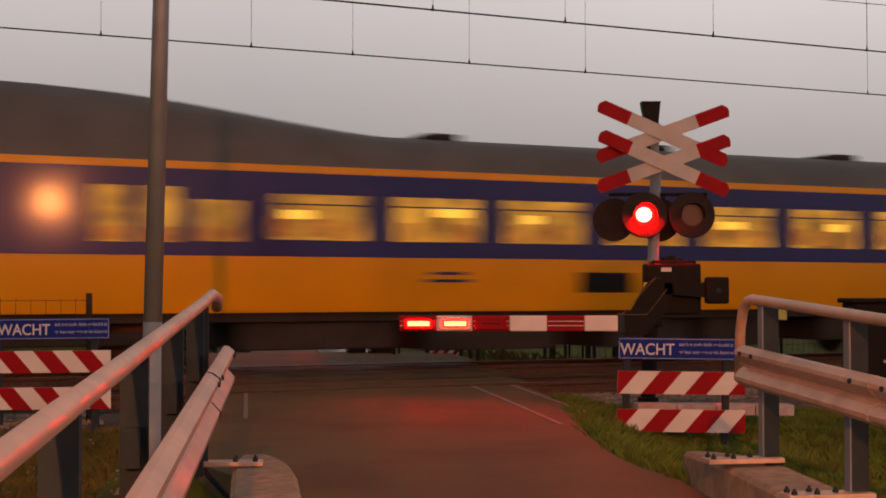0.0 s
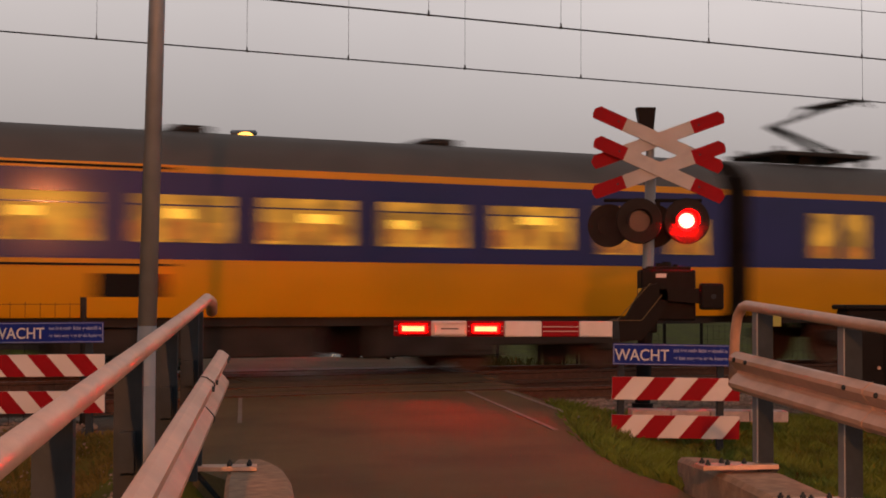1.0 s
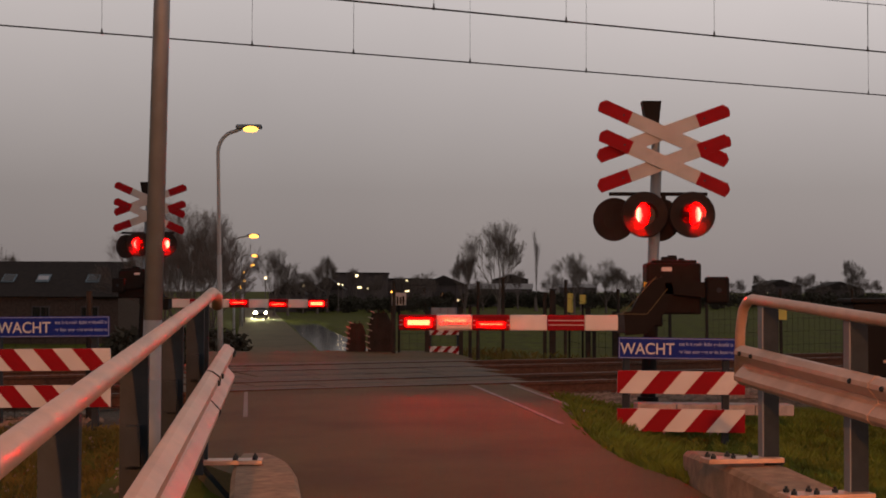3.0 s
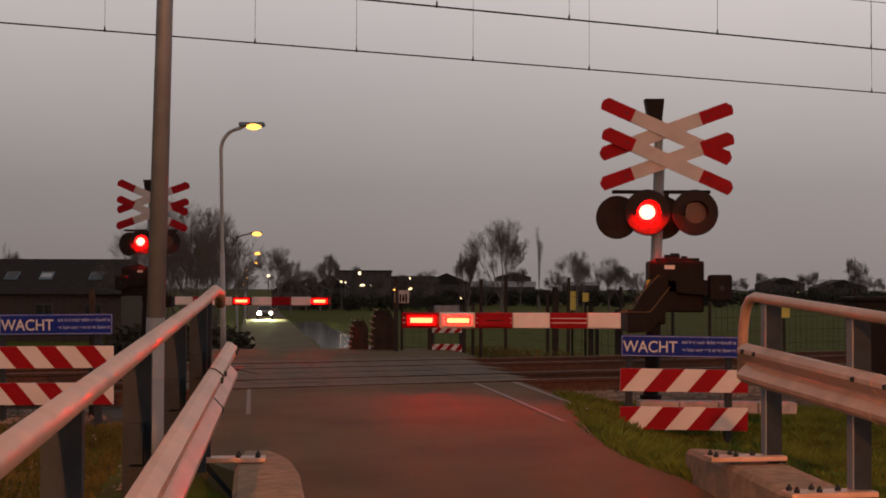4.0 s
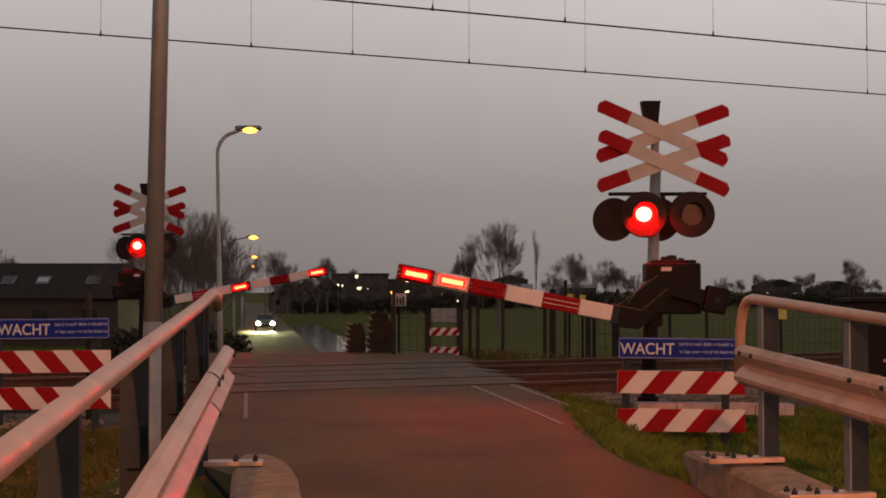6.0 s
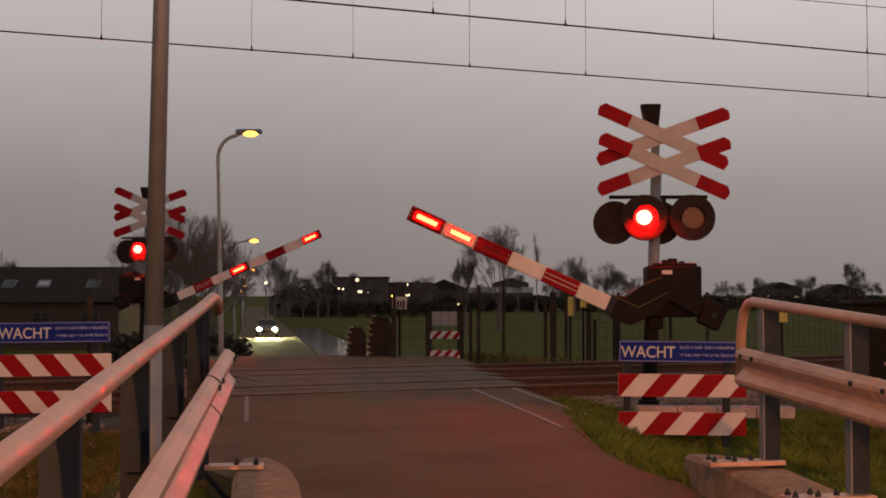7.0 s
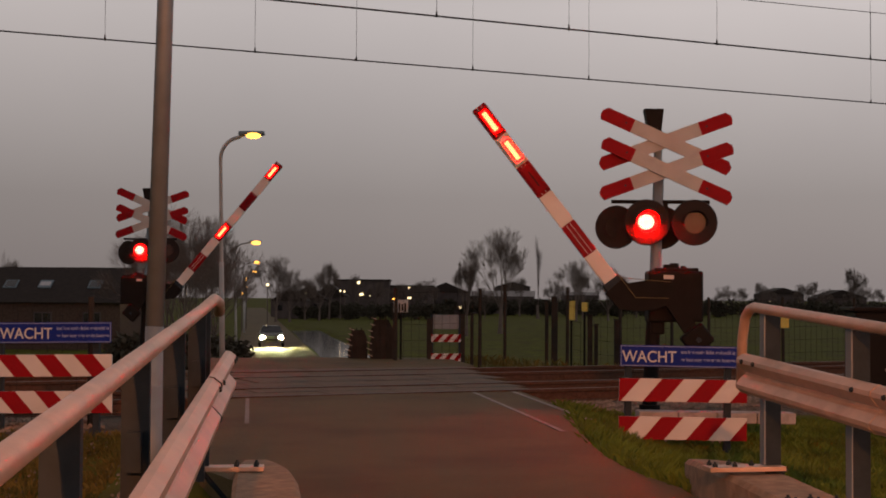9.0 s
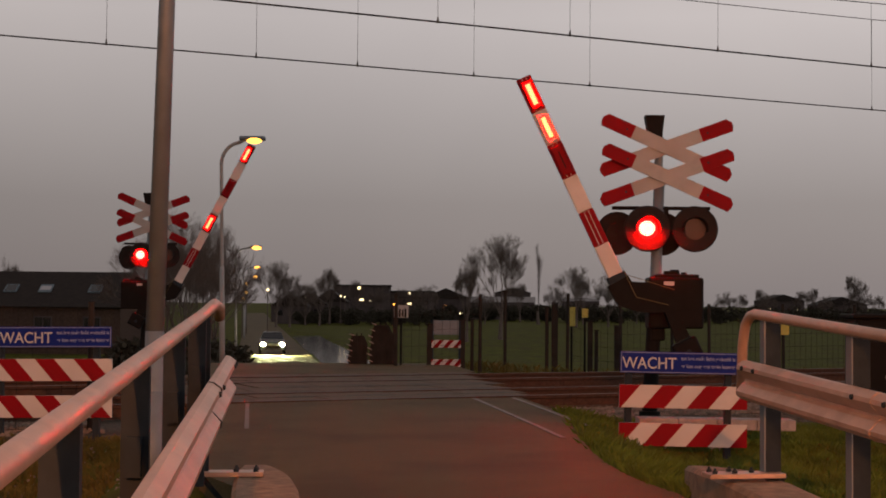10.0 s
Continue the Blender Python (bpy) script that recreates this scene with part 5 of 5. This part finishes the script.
def set_tree(meshes, m, label, group="far trees"):
    t = thing("tree", m, label, "tree", group)
    for nm, me in zip(("trunk", "crown"), meshes):
        ob = new(nm, me)
        ob.parent = t
    return t


def shrub_mesh(seed, w, h, n, leaf):
    """An uneven mass of small leaf clumps."""
    rnd = random.Random(seed)
    verts, faces = [], []
    cores = [(rnd.uniform(-w / 2, w / 2) * 0.8, rnd.uniform(-0.3, 0.3) * w * 0.4, rnd.uniform(0.25, 0.75) * h, rnd.uniform(0.25, 0.5) * h) for _ in range(7)]
    for _ in range(n):
        cx, cy, cz, cr = rnd.choice(cores)
        p = Vector((cx, cy, cz)) + Vector((rnd.gauss(0, 1), rnd.gauss(0, 1), rnd.gauss(0, 1))).normalized() * cr * rnd.uniform(0.5, 1.1)
        p.z = min(max(p.z, 0.02), h * 1.1)
        a = Vector((rnd.gauss(0, 1), rnd.gauss(0, 1), rnd.gauss(0, 1))).normalized() * leaf * rnd.uniform(0.6, 1.4)
        b = Vector((rnd.gauss(0, 1), rnd.gauss(0, 1), rnd.gauss(0, 1))).normalized() * leaf * rnd.uniform(0.5, 1.0)
        k = len(verts)
        verts += [p - a, p + b, p + a, p - b]
        faces.append((k, k + 1, k + 2, k + 3))
    return mesh_of("leaves", verts, faces, EVERGREEN)


def px_place(x, d):
    """A place d metres ahead at the bearing x, in thousandths to the right of the middle."""
    return Vector((x * d / 1000, d, 0))


FIELD = -2.65
# single trees: bearing, distance, top over the eye per distance, kind
OAK = bare_tree(3, 14, 3.6, 0.6, 5, 4.0, 0.32)
ELM = bare_tree(11, 15, 3.6, 0.45, 5, 4.0, 0.26)
ASH = bare_tree(17, 13, 2.4, 0.7, 5, 3.6, 0.4)
POPLAR = bare_tree(23, 14, 2.2, 0.14, 4, 4.6, 0.05)
THIN = bare_tree(29, 11, 2.6, 0.5, 5, 2.2, 0.16)
KINDS = {"oak": (OAK, 14), "elm": (ELM, 15), "ash": (ASH, 13), "poplar": (POPLAR, 14), "thin": (THIN, 11)}
ROWS = [(41, 150, 53, "oak", "spreading bare tree standing in the pasture"), (17, 140, 30, "thin", "slim bare tree with clotted crown in the pasture"),
        (-12, 250, 15, "ash", "bare roundish tree among far houses"), (-119, 190, 31, "oak", "tall bare tree beside the far road"),
        (-109, 210, 21, "ash", "bare tree beside the far road"), (-81, 240, 26, "elm", "bare tree behind the far houses"),
        (-185, 62, 71, "ash", "large bare tree behind the crossing signal"), (-172, 70, 62, "oak", "bare tree by the farm buildings"),
        (-196, 75, 52, "elm", "bare tree by the farm buildings"), (-163, 85, 45, "ash", "bare tree by the farm buildings"),
        (68, 260, 46, "poplar", "slim tall bare tree on the field edge"), (95, 230, 29, "oak", "bare tree on the field edge"),
        (100, 260, 18, "elm", "bare tree on the field edge"), (118, 240, 25, "ash", "bare tree on the field edge"), (126, 240, 18, "oak", "bare tree on the field edge"),
        (-312, 160, 33, "poplar", "slim bare tree behind the farm"), (-306, 150, 27, "elm", "slim bare tree behind the farm"),
        (80, 300, 15, "ash", "bare tree on the field edge"), (55, 290, 16, "elm", "bare tree on the field edge"), (138, 280, 14, "ash", "bare tree on the field edge"),
        (200, 330, 11, "ash", "bare tree on the skyline"), (213, 330, 9, "oak", "bare tree on the skyline"), (226, 330, 13, "elm", "bare tree on the skyline"),
        (232, 320, 10, "ash", "bare tree on the skyline"), (256, 330, 12, "oak", "bare tree on the skyline"), (264, 330, 14, "elm", "bare tree on the skyline"),
        (272, 330, 9, "ash", "bare tree on the skyline"), (292, 300, 24, "elm", "bare tree on the skyline"), (298, 300, 16, "ash", "bare tree on the skyline"),
        (310, 330, 9, "oak", "bare tree on the skyline"), (180, 320, 8, "oak", "bare tree on the skyline"), (-60, 300, 10, "oak", "bare tree behind far roofs"),
        (-98, 230, 14, "ash", "bare tree behind far roofs"), (-45, 310, 8, "elm", "bare tree behind far roofs"), (5, 320, 9, "ash", "bare tree behind far roofs"), (-62, 262, 17, "elm", "bare tree before far roofs"), (-47, 262, 13, "ash", "bare tree before far roofs"), (-30, 264, 11, "oak", "bare tree before far roofs"), (-18, 262, 12, "elm", "bare tree before far roofs"), (-88, 225, 19, "oak", "bare tree before far roofs"), (30, 262, 9, "ash", "bare tree by the greenhouse")]
rnd = random.Random(77)
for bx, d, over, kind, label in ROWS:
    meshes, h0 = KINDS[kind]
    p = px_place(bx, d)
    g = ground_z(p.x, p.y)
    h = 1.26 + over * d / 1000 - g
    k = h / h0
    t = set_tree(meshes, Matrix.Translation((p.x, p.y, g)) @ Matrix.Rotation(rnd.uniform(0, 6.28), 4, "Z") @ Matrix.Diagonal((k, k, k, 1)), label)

# hedges and shrubs
HEDGES = [shrub_mesh(s, 9, 2.6, 1500, 0.22) for s in (1, 2, 3)]
rows = [(-92 + 11 * i, 235 + 6 * (i % 3), 0.9 + 0.3 * ((i * 7) % 5) / 5) for i in range(9)] + [(-8 + 10 * i, 300 + 8 * (i % 2), 1.25 + 0.15 * (i % 2)) for i in range(12)] \
    + [(98 + 12 * i, 290 + 10 * (i % 3), 1.15 + 0.25 * (i % 2)) for i in range(20)] + [(-172, 66, 0.75), (-186, 58, 0.8), (-200, 60, 0.7)]
for i, (bx, d, k) in enumerate(rows):
    p = px_place(bx, d)
    t = thing("hedge", Matrix.Translation((p.x, p.y, ground_z(p.x, p.y) - 0.1)) @ Matrix.Rotation(rnd.uniform(-0.4, 0.4), 4, "Z") @ Matrix.Diagonal((k, k, k, 1)),
              "dark leafless hedge mass at the field edge", "hedge", "far hedges", "stuff")
    ob = new("leaves", HEDGES[i % 3])
    ob.parent = t

# spiked fan guards that keep people off the ditch bank
def fan_guard(x, y, top, w, label):
    z0 = -0.75
    f = thing("fan_guard", pose(x, y, z0), label, "spiked guard", "spiked guards")
    h = top - z0
    n = 12
    edge = [(0.16 * w * (2 * i / n - 1) ** 2 + 0.02 * math.sin(i * 2.3), h * i / n) for i in range(n + 1)]
    bm = bmesh.new()
    prism(bm, edge + [(w * 0.8, h * 1.0), (w, h * 0.86), (w, 0.0)], -0.02, 0.02)
    part("panel", bm, FENCE, f)
    for k in range(4):
        bm = bmesh.new()
        rod(bm, (w * (0.25 + 0.24 * k), -0.03, 0), (w * (0.2 + 0.24 * k), -0.03, h * (1.04 if k < 3 else 0.9)), 0.018, 0.015, 6)
        part("bar", bm, FENCE, f)
    for i in range(4, n + 1):
        px, pz = edge[i]
        bm = bmesh.new()
        rod(bm, (px + 0.05, -0.045, pz), (px - 0.05, -0.05, pz + 0.045), 0.012, 0.005, 5)
        part("spike", bm, GALV, f)


fan_guard(-1.99, 29.6, 0.55, 0.41, "dark spiked guard panel at the ditch bank")
fan_guard(-1.53, 29.4, 0.78, 0.5, "taller dark spiked guard panel beside the fence")

# ---- far buildings ----
def farm():
    """A long low farmhouse with tiled roof, skylights and small windows."""
    f = thing("farmhouse", pose(-37, 100, 0), "long low brick farmhouse with dark tiled roof and one pale skylight", "house")
    g = FIELD
    bm = bmesh.new()
    box(bm, (0, 4, (0.85 + g) / 2), (28, 8, 0.85 - g))
    part("wall", bm, BRICK, f, "brown brick wall")
    bm = bmesh.new()
    prism(bm, [(-0.45, 0.72), (4, 3.3), (8.45, 0.72), (8.3, 0.6), (4, 3.1), (-0.3, 0.6)], -14.3, 14.3)
    bm.transform(Matrix.Rotation(radians(-90), 4, "Z") @ Matrix.Diagonal((-1, 1, 1, 1)))
    bmesh.ops.recalc_face_normals(bm, faces=bm.faces[:])
    part("roof", bm, TILE, f, "dark tiled roof")
    bm = bmesh.new()
    box(bm, (-6, 4, 3.35), (0.9, 0.7, 1.0), bevel=0.03)
    part("chimney", bm, BRICK, f)
    sl = math.atan2(2.58, 4.45)
    for x, mat in ((8.2, SMALL_LIGHT), (5.7, GLASS_DARK), (11.8, GLASS_DARK), (0.5, GLASS_DARK)):
        m = Matrix.Translation((x, 1.7, 0.72 + (1.7 + 0.45) * 2.58 / 4.45 + 0.06)) @ Matrix.Rotation(sl, 4, "X")
        bm = bmesh.new()
        box(bm, (0, 0, 0), (0.95, 1.1, 0.09), m, 0.02)
        sk = part("skylight", bm, POLE, f, "roof window")
        bm = bmesh.new()
        # the SMALL_LIGHT entry gets a pale pane without glow
        box(bm, (0, 0, 0.05), (0.75, 0.55 if mat is SMALL_LIGHT else 0.9, 0.02), m)
        part("pane", bm, GREENHOUSE if mat is SMALL_LIGHT else GLASS_DARK, sk)
    for x in (-9, -4.5, 0, 4.2, 8.5, 12):
        bm = bmesh.new()
        box(bm, (x, -0.02, -0.6), (1.3, 0.1, 1.3))
        w = part("window", bm, FAR_WALL, f, "small dark window in weathered frame")
        bm = bmesh.new()
        for dx in (-0.3, 0.3):
            box(bm, (x + dx, -0.08, -0.6), (0.52, 0.03, 1.1))
        part("pane", bm, GLASS_DARK, w)


farm()


def far_block(bx, d, w, z1, depth, mat, label, lights, roof=0.0, seed=0, band=0.3, top=None):
    p = px_place(bx, d)
    g = ground_z(p.x, p.y + depth / 2)
    f = thing("far_building", pose(p.x, p.y, 0), label, "building", "far buildings")
    bm = bmesh.new()
    box(bm, (0, depth / 2, (z1 + g - 0.3) / 2), (w, depth, z1 - g + 0.3))
    part("wall", bm, mat, f)
    bm = bmesh.new()
    if roof:
        prism(bm, [(-w / 2 - 0.3, z1), (0, z1 + roof), (w / 2 + 0.3, z1)], -0.3, depth + 0.3)
    else:
        box(bm, (0, depth / 2, z1 + band / 2), (w + 0.4, depth + 0.4, band))
    part("roof", bm, top or TILE, f)
    rr = random.Random(seed)
    n = max(2, int(w / 3.2))
    for i in range(n):
        x = -w / 2 + w * (i + 0.5) / n
        on = rr.random() < lights
        bm = bmesh.new()
        box(bm, (x, -0.03, g + (z1 - g) * rr.choice((0.35, 0.62))), (0.8 if on else 1.0, 0.08, 0.4 if on else 0.9))
        part("window", bm, SMALL_LIGHT if on else GLASS_DARK, f, "lit window" if on else "dark window")
    return f


far_block(-58, 280, 11, 4.4, 9, FAR_WALL, "dark flat-roofed building with lit windows", 0.35, 0, 1)
far_block(-24, 285, 10, 3.3, 9, FAR_WALL, "dark flat-roofed building with bright strip of windows", 0.5, 0, 2)
far_block(-81, 255, 6, 1.2, 8, FAR_WALL, "dark far house with gabled roof", 0.3, 2.4, 3)
far_block(-97, 250, 7, 0.6, 8, FAR_WALL, "dark far house with gabled roof", 0.3, 2.4, 4)
far_block(-110, 240, 6, 0.4, 8, FAR_WALL, "dark far house with gabled roof", 0.2, 2.2, 5)
far_block(2, 300, 10, 2.2, 9, FAR_WALL, "dark far house among trees", 0.3, 2.2, 6)
far_block(35, 330, 20, 1.5, 12, FAR_WALL, "long dark shed with pale roof edge at the field edge", 0.0, 0, 7, 1.3, GREENHOUSE)
far_block(50, 365, 9, 4.0, 9, FAR_WALL, "dark building behind the long shed", 0.0, 1.4, 8)
far_block(99, 330, 8, 1.9, 10, FAR_WALL, "dark shed with pale roof edge at the field edge", 0.0, 0, 9, 0.7, GREENHOUSE)
far_block(243, 340, 10, 2.4, 10, FAR_WALL, "far farm shed with row of small lights", 0.6, 1.6, 10)
far_block(165, 330, 12, 1.6, 10, FAR_WALL, "dark far shed on the skyline", 0.0, 2.0, 11)
far_block(285, 345, 12, 1.6, 10, FAR_WALL, "dark far farm building", 0.0, 2.0, 12)


# small far lamps
def far_lamp(bx, d, up, r, label, mat):
    p = px_place(bx, d)
    g = ground_z(p.x, p.y)
    z = 1.26 + up * d / 1000
    r *= 0.62
    f = thing("far_lamp", pose(p.x, p.y, g), label, "lamp", "far lamps")
    bm = bmesh.new()
    rod(bm, (0, 0, -0.2), (0, 0, z - g), 0.06, 0.05, 6)
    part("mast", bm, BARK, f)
    bm = bmesh.new()
    bmesh.ops.create_icosphere(bm, subdivisions=1, radius=r, matrix=Matrix.Translation((0, -0.1, z - g)))
    part("bulb", bm, mat, f, "small glowing lamp")


for bx, d, up, r in ((-60, 250, 10, 0.5), (-73, 230, 4, 0.28), (-70, 235, 3.5, 0.25), (-98, 240, 2.5, 0.3), (-35, 240, -1.5, 0.3), (-24, 270, 6.5, 0.35), (-183, 95, 10, 0.18), (-125, 160, 8, 0.28), (-140, 150, 6, 0.2),
                     (-143, 145, 1.5, 0.25), (-26, 260, -4, 0.25), (-52, 270, 1, 0.22), (-140, 170, 12, 0.22)):
    far_lamp(bx, d, up, r, "small orange lamp among far houses", SODIUM if bx in (-35, -143, -140, -26) else SMALL_LIGHT)

# water in the far ditch
bm = bmesh.new()
row = []
for q in np.linspace(76, 174, 30):
    row.append((bm.verts.new(road_point(q, 2.9, FIELD - 0.22)), bm.verts.new(road_point(q, 6.9, FIELD - 0.22))))
for a, b in zip(row, row[1:]):
    bm.faces.new((a[0], a[1], b[1], b[0]))
tagged(part("water", bm, WATER), "still grey water in the ditch beside the far road", "water", kind="structure")

# ---- road paint ----
def paint(q0, q1, o, w, label):
    bm = bmesh.new()
    n = 14
    prev = None
    for i in range(n + 1):
        q = q0 + (q1 - q0) * i / n
        zc = road_z(q) + 0.012 * (1 - abs(o) / 2.1) + 0.006
        a, b = bm.verts.new(road_point(q, o - w / 2, zc)), bm.verts.new(road_point(q, o + w / 2, zc))
        c, d = bm.verts.new(road_point(q, o - w / 2, zc - 0.006)), bm.verts.new(road_point(q, o + w / 2, zc - 0.006))
        if prev:
            bm.faces.new((prev[0], prev[1], b, a))
            bm.faces.new((prev[2], prev[0], a, c))
            bm.faces.new((prev[1], prev[3], d, b))
        prev = (a, b, c, d)
    tagged(part("road_marking", bm, MARK), label, "road marking", "worn edge lines", "structure")


paint(13.4, edge_q(NEAR_W - 0.9, 1.42), 1.42, 0.055, "worn white edge line on the asphalt")
paint(14.4, edge_q(NEAR_W - 0.9, -1.58), -1.58, 0.045, "worn white edge line on the asphalt")
paint(14.6, edge_q(NEAR_W - 0.9, 1.98), 1.98, 0.06, "pale concrete edging of the road")

# ---- grass blades on the near verges ----
def blades(name, n, place, label, seed, hmin, hmax, mat):
    rr = random.Random(seed)
    verts, faces = [], []
    for _ in range(n):
        x, y = place(rr)
        z = ground_z(x, y)
        o = (x - 1.57) * ROAD_SIDE.x + y * ROAD_SIDE.y
        q = (x - 1.57) * ROAD_DIR.x + y * ROAD_DIR.y
        if -half_width(q, -1) - 0.02 < o < half_width(q) + 0.02 and q < 40:
            continue
        if -2.7 < o < 0 and q < 13.5:
            continue
        h = rr.uniform(hmin, hmax)
        a = rr.uniform(0, 6.28)
        bx, by = math.cos(a) * 0.008, math.sin(a) * 0.008
        lx, ly = rr.gauss(0, 0.4) * h, rr.gauss(0, 0.4) * h
        k = len(verts)
        verts += [(x - bx, y - by, z - 0.02), (x + bx, y + by, z - 0.02), (x + lx * 0.4 + bx * 0.7, y + ly * 0.4 + by * 0.7, z + h * 0.65), (x + lx, y + ly, z + h)]
        faces += [(k, k + 1, k + 2), (k, k + 2, k + 3)]
    me = mesh_of(name, verts, faces, mat)
    tagged(new(name, me), label, "grass", kind="stuff")


blades("grass", 60000, lambda r: (r.uniform(1.2, 6.5), r.uniform(9.8, 17.6)), "short damp grass of the verge by the crossing", 5, 0.05, 0.15, BLADE)
blades("grass", 26000, lambda r: (r.uniform(-6.5, -1.5), r.uniform(9.8, 15.0)), "short brown-green grass beside the bridge", 6, 0.03, 0.1, BLADE_DRY)
blades("grass", 9000, lambda r: (lambda s: (s.x, s.y))(along(r.uniform(6, 30), r.uniform(24.6, 30))), "rough grass on the far embankment", 7, 0.08, 0.26, BLADE_DRY)


# ---- loose stones ----
def stones(name, n, place, size, label, seed):
    rr = random.Random(seed)
    verts, faces = [], []
    for _ in range(n):
        p = place(rr)
        k = size * rr.uniform(0.5, 1.5)
        b = len(verts)
        for dx, dy, dz in ((1, 0, 0), (-0.5, 0.8, 0.1), (-0.5, -0.8, -0.1), (0.1, 0.1, 0.8), (0, 0, -0.6)):
            verts.append((p[0] + (dx + rr.uniform(-0.3, 0.3)) * k, p[1] + (dy + rr.uniform(-0.3, 0.3)) * k, p[2] + dz * k * 0.8))
        faces += [(b, b + 1, b + 3), (b + 1, b + 2, b + 3), (b + 2, b, b + 3), (b + 1, b, b + 4), (b + 2, b + 1, b + 4), (b, b + 2, b + 4)]
    tagged(new(name, mesh_of(name, verts, faces, STONE)), label, "stones", kind="stuff")


STONE = material("loose_stone", (0.2, 0.17, 0.145), 0.9, spread=0.5, scale=9, stain=(0.1, 0.075, 0.055), stain_amount=0.7, stain_scale=5)


def on_ground(x, y, up=0.01):
    return (x, y, ground_z(x, y) + up)


def on_bed(s, w):
    p = along(s, w)
    return (p.x, p.y, -0.185 if w > NEAR_W - 2.4 else -0.2 - 0.47 * (NEAR_W - 2.4 - w))


stones("loose_stones", 1500, lambda r: on_ground(r.uniform(-5.6, -2.2), r.uniform(10.6, 14.8)), 0.022, "scattered pale stones in the rough grass beside the bridge", 41)
stones("ballast_stones", 9000, lambda r: on_bed(r.uniform(8.4, 17.0), r.uniform(NEAR_W - 3.2, NEAR_W - 0.8)), 0.03, "brown ballast stones beside the near rail", 42)
stones("ballast_stones", 4500, lambda r: on_bed(r.uniform(8.6, 24.0), r.uniform(NEAR_W + 0.9, FAR_W - 0.9)), 0.03, "brown ballast stones between the tracks", 43)
stones("ballast_stones", 4500, lambda r: on_bed(r.uniform(-4.0, 3.2), r.uniform(NEAR_W - 3.0, NEAR_W - 0.8)), 0.03, "brown ballast stones beside the crossing", 44)


# ---- what moves ----
def motions():
    # the train runs off along the far track
    base = Vector((0, 24.0, 0))

    def tail(t):
        p = base + ALONG * (6.43 - SPEED * (t - 1.7) + 0.35 * step(0.5, 0.95, t) * step(1.3, 1.0, t))
        return pose(p.x, p.y, p.z, 0, 0, math.degrees(TURN))
    times = [0, 1 / 30, 2 / 30, 0.1, 0.5, 0.7, 0.95, 1.1, 1.3, 1.5, 2.0, 2.5, 3.0, 4.0, 6.0, 8.0, 9.9, 9.9 + 1 / 30, 10.0]
    walk(train, [(t, tail(t)) for t in times])
    # the oncoming car
    rows = []
    for t, q in [(0, 240), (1, 219), (2, 197), (2.5, 186.5), (3.5, 166.5), (4.5, 148), (5.5, 131), (6.5, 121), (7.5, 112.5), (8.2, 106), (9, 99.5), (9.5, 97), (10, 95.5)]:
        p = road_point(q, -0.1, road_z(q) + 0.015)
        rows.append((t, pose(p.x, p.y, p.z, 0, 0, ROAD_TURN)))
    walk(car_ob, rows)
    # the barriers rise
    near = [(0, 0), (5.0, 0), (5.2, 0.3), (5.35, 1.8), (5.5, 4.0), (5.7, 7.0), (6.3, 15.0), (6.9, 23.2), (7.2, 27.8), (7.5, 32.3), (8.0, 39.2), (8.5, 45.9), (9.0, 52.4), (9.5, 58.7), (10, 64.6)]
    walk(arm_near, [(t, pose(*NEAR_PIVOT, 0, a, 0)) for t, a in near])
    walk(arm_far, [(t, pose(*FAR_PIVOT, 0, -0.965 * a, 0)) for t, a in near])
    # the lamps take turns: each bulb swings to the front and back again
    turn_a, turn_b = [(0, 0)], [(0, 180)]
    f = 1 / 30
    for k in range(15):
        on = round(3 + 19.92 * k)
        for n, lo in ((on - 1, 0), (on + (8 if k < 2 else 6), 180)):
            for i, a in enumerate((0, 89, 178, 180)):
                turn_a.append(((n + i) * f, lo + a))
                turn_b.append(((n + i) * f, lo + 180 + a))
    turn_a.append((10, turn_a[-1][1]))
    turn_b.append((10, turn_b[-1][1]))

    def swing(carrier, rows):
        at = carrier.matrix_basis.copy()
        walk(carrier, [(t, at @ pose(0, 0, 0, 0, 0, a)) for t, a in rows])

    def flip(carrier, rows):
        at = carrier.matrix_basis.copy()
        walk(carrier, [(t, at @ pose(0, 0, 0, a, 0, 0)) for t, a in rows])
    for c in (lampL_near, lampL_far):
        swing(c, turn_a)
    for c in (lampR_near, lampR_far):
        swing(c, turn_b)
    flip(arm_lamps_near[1], turn_a)
    flip(arm_lamps_near[2], turn_b)
    flip(arm_lamps_far[2], turn_a)
    flip(arm_lamps_far[1], turn_b)


motions()
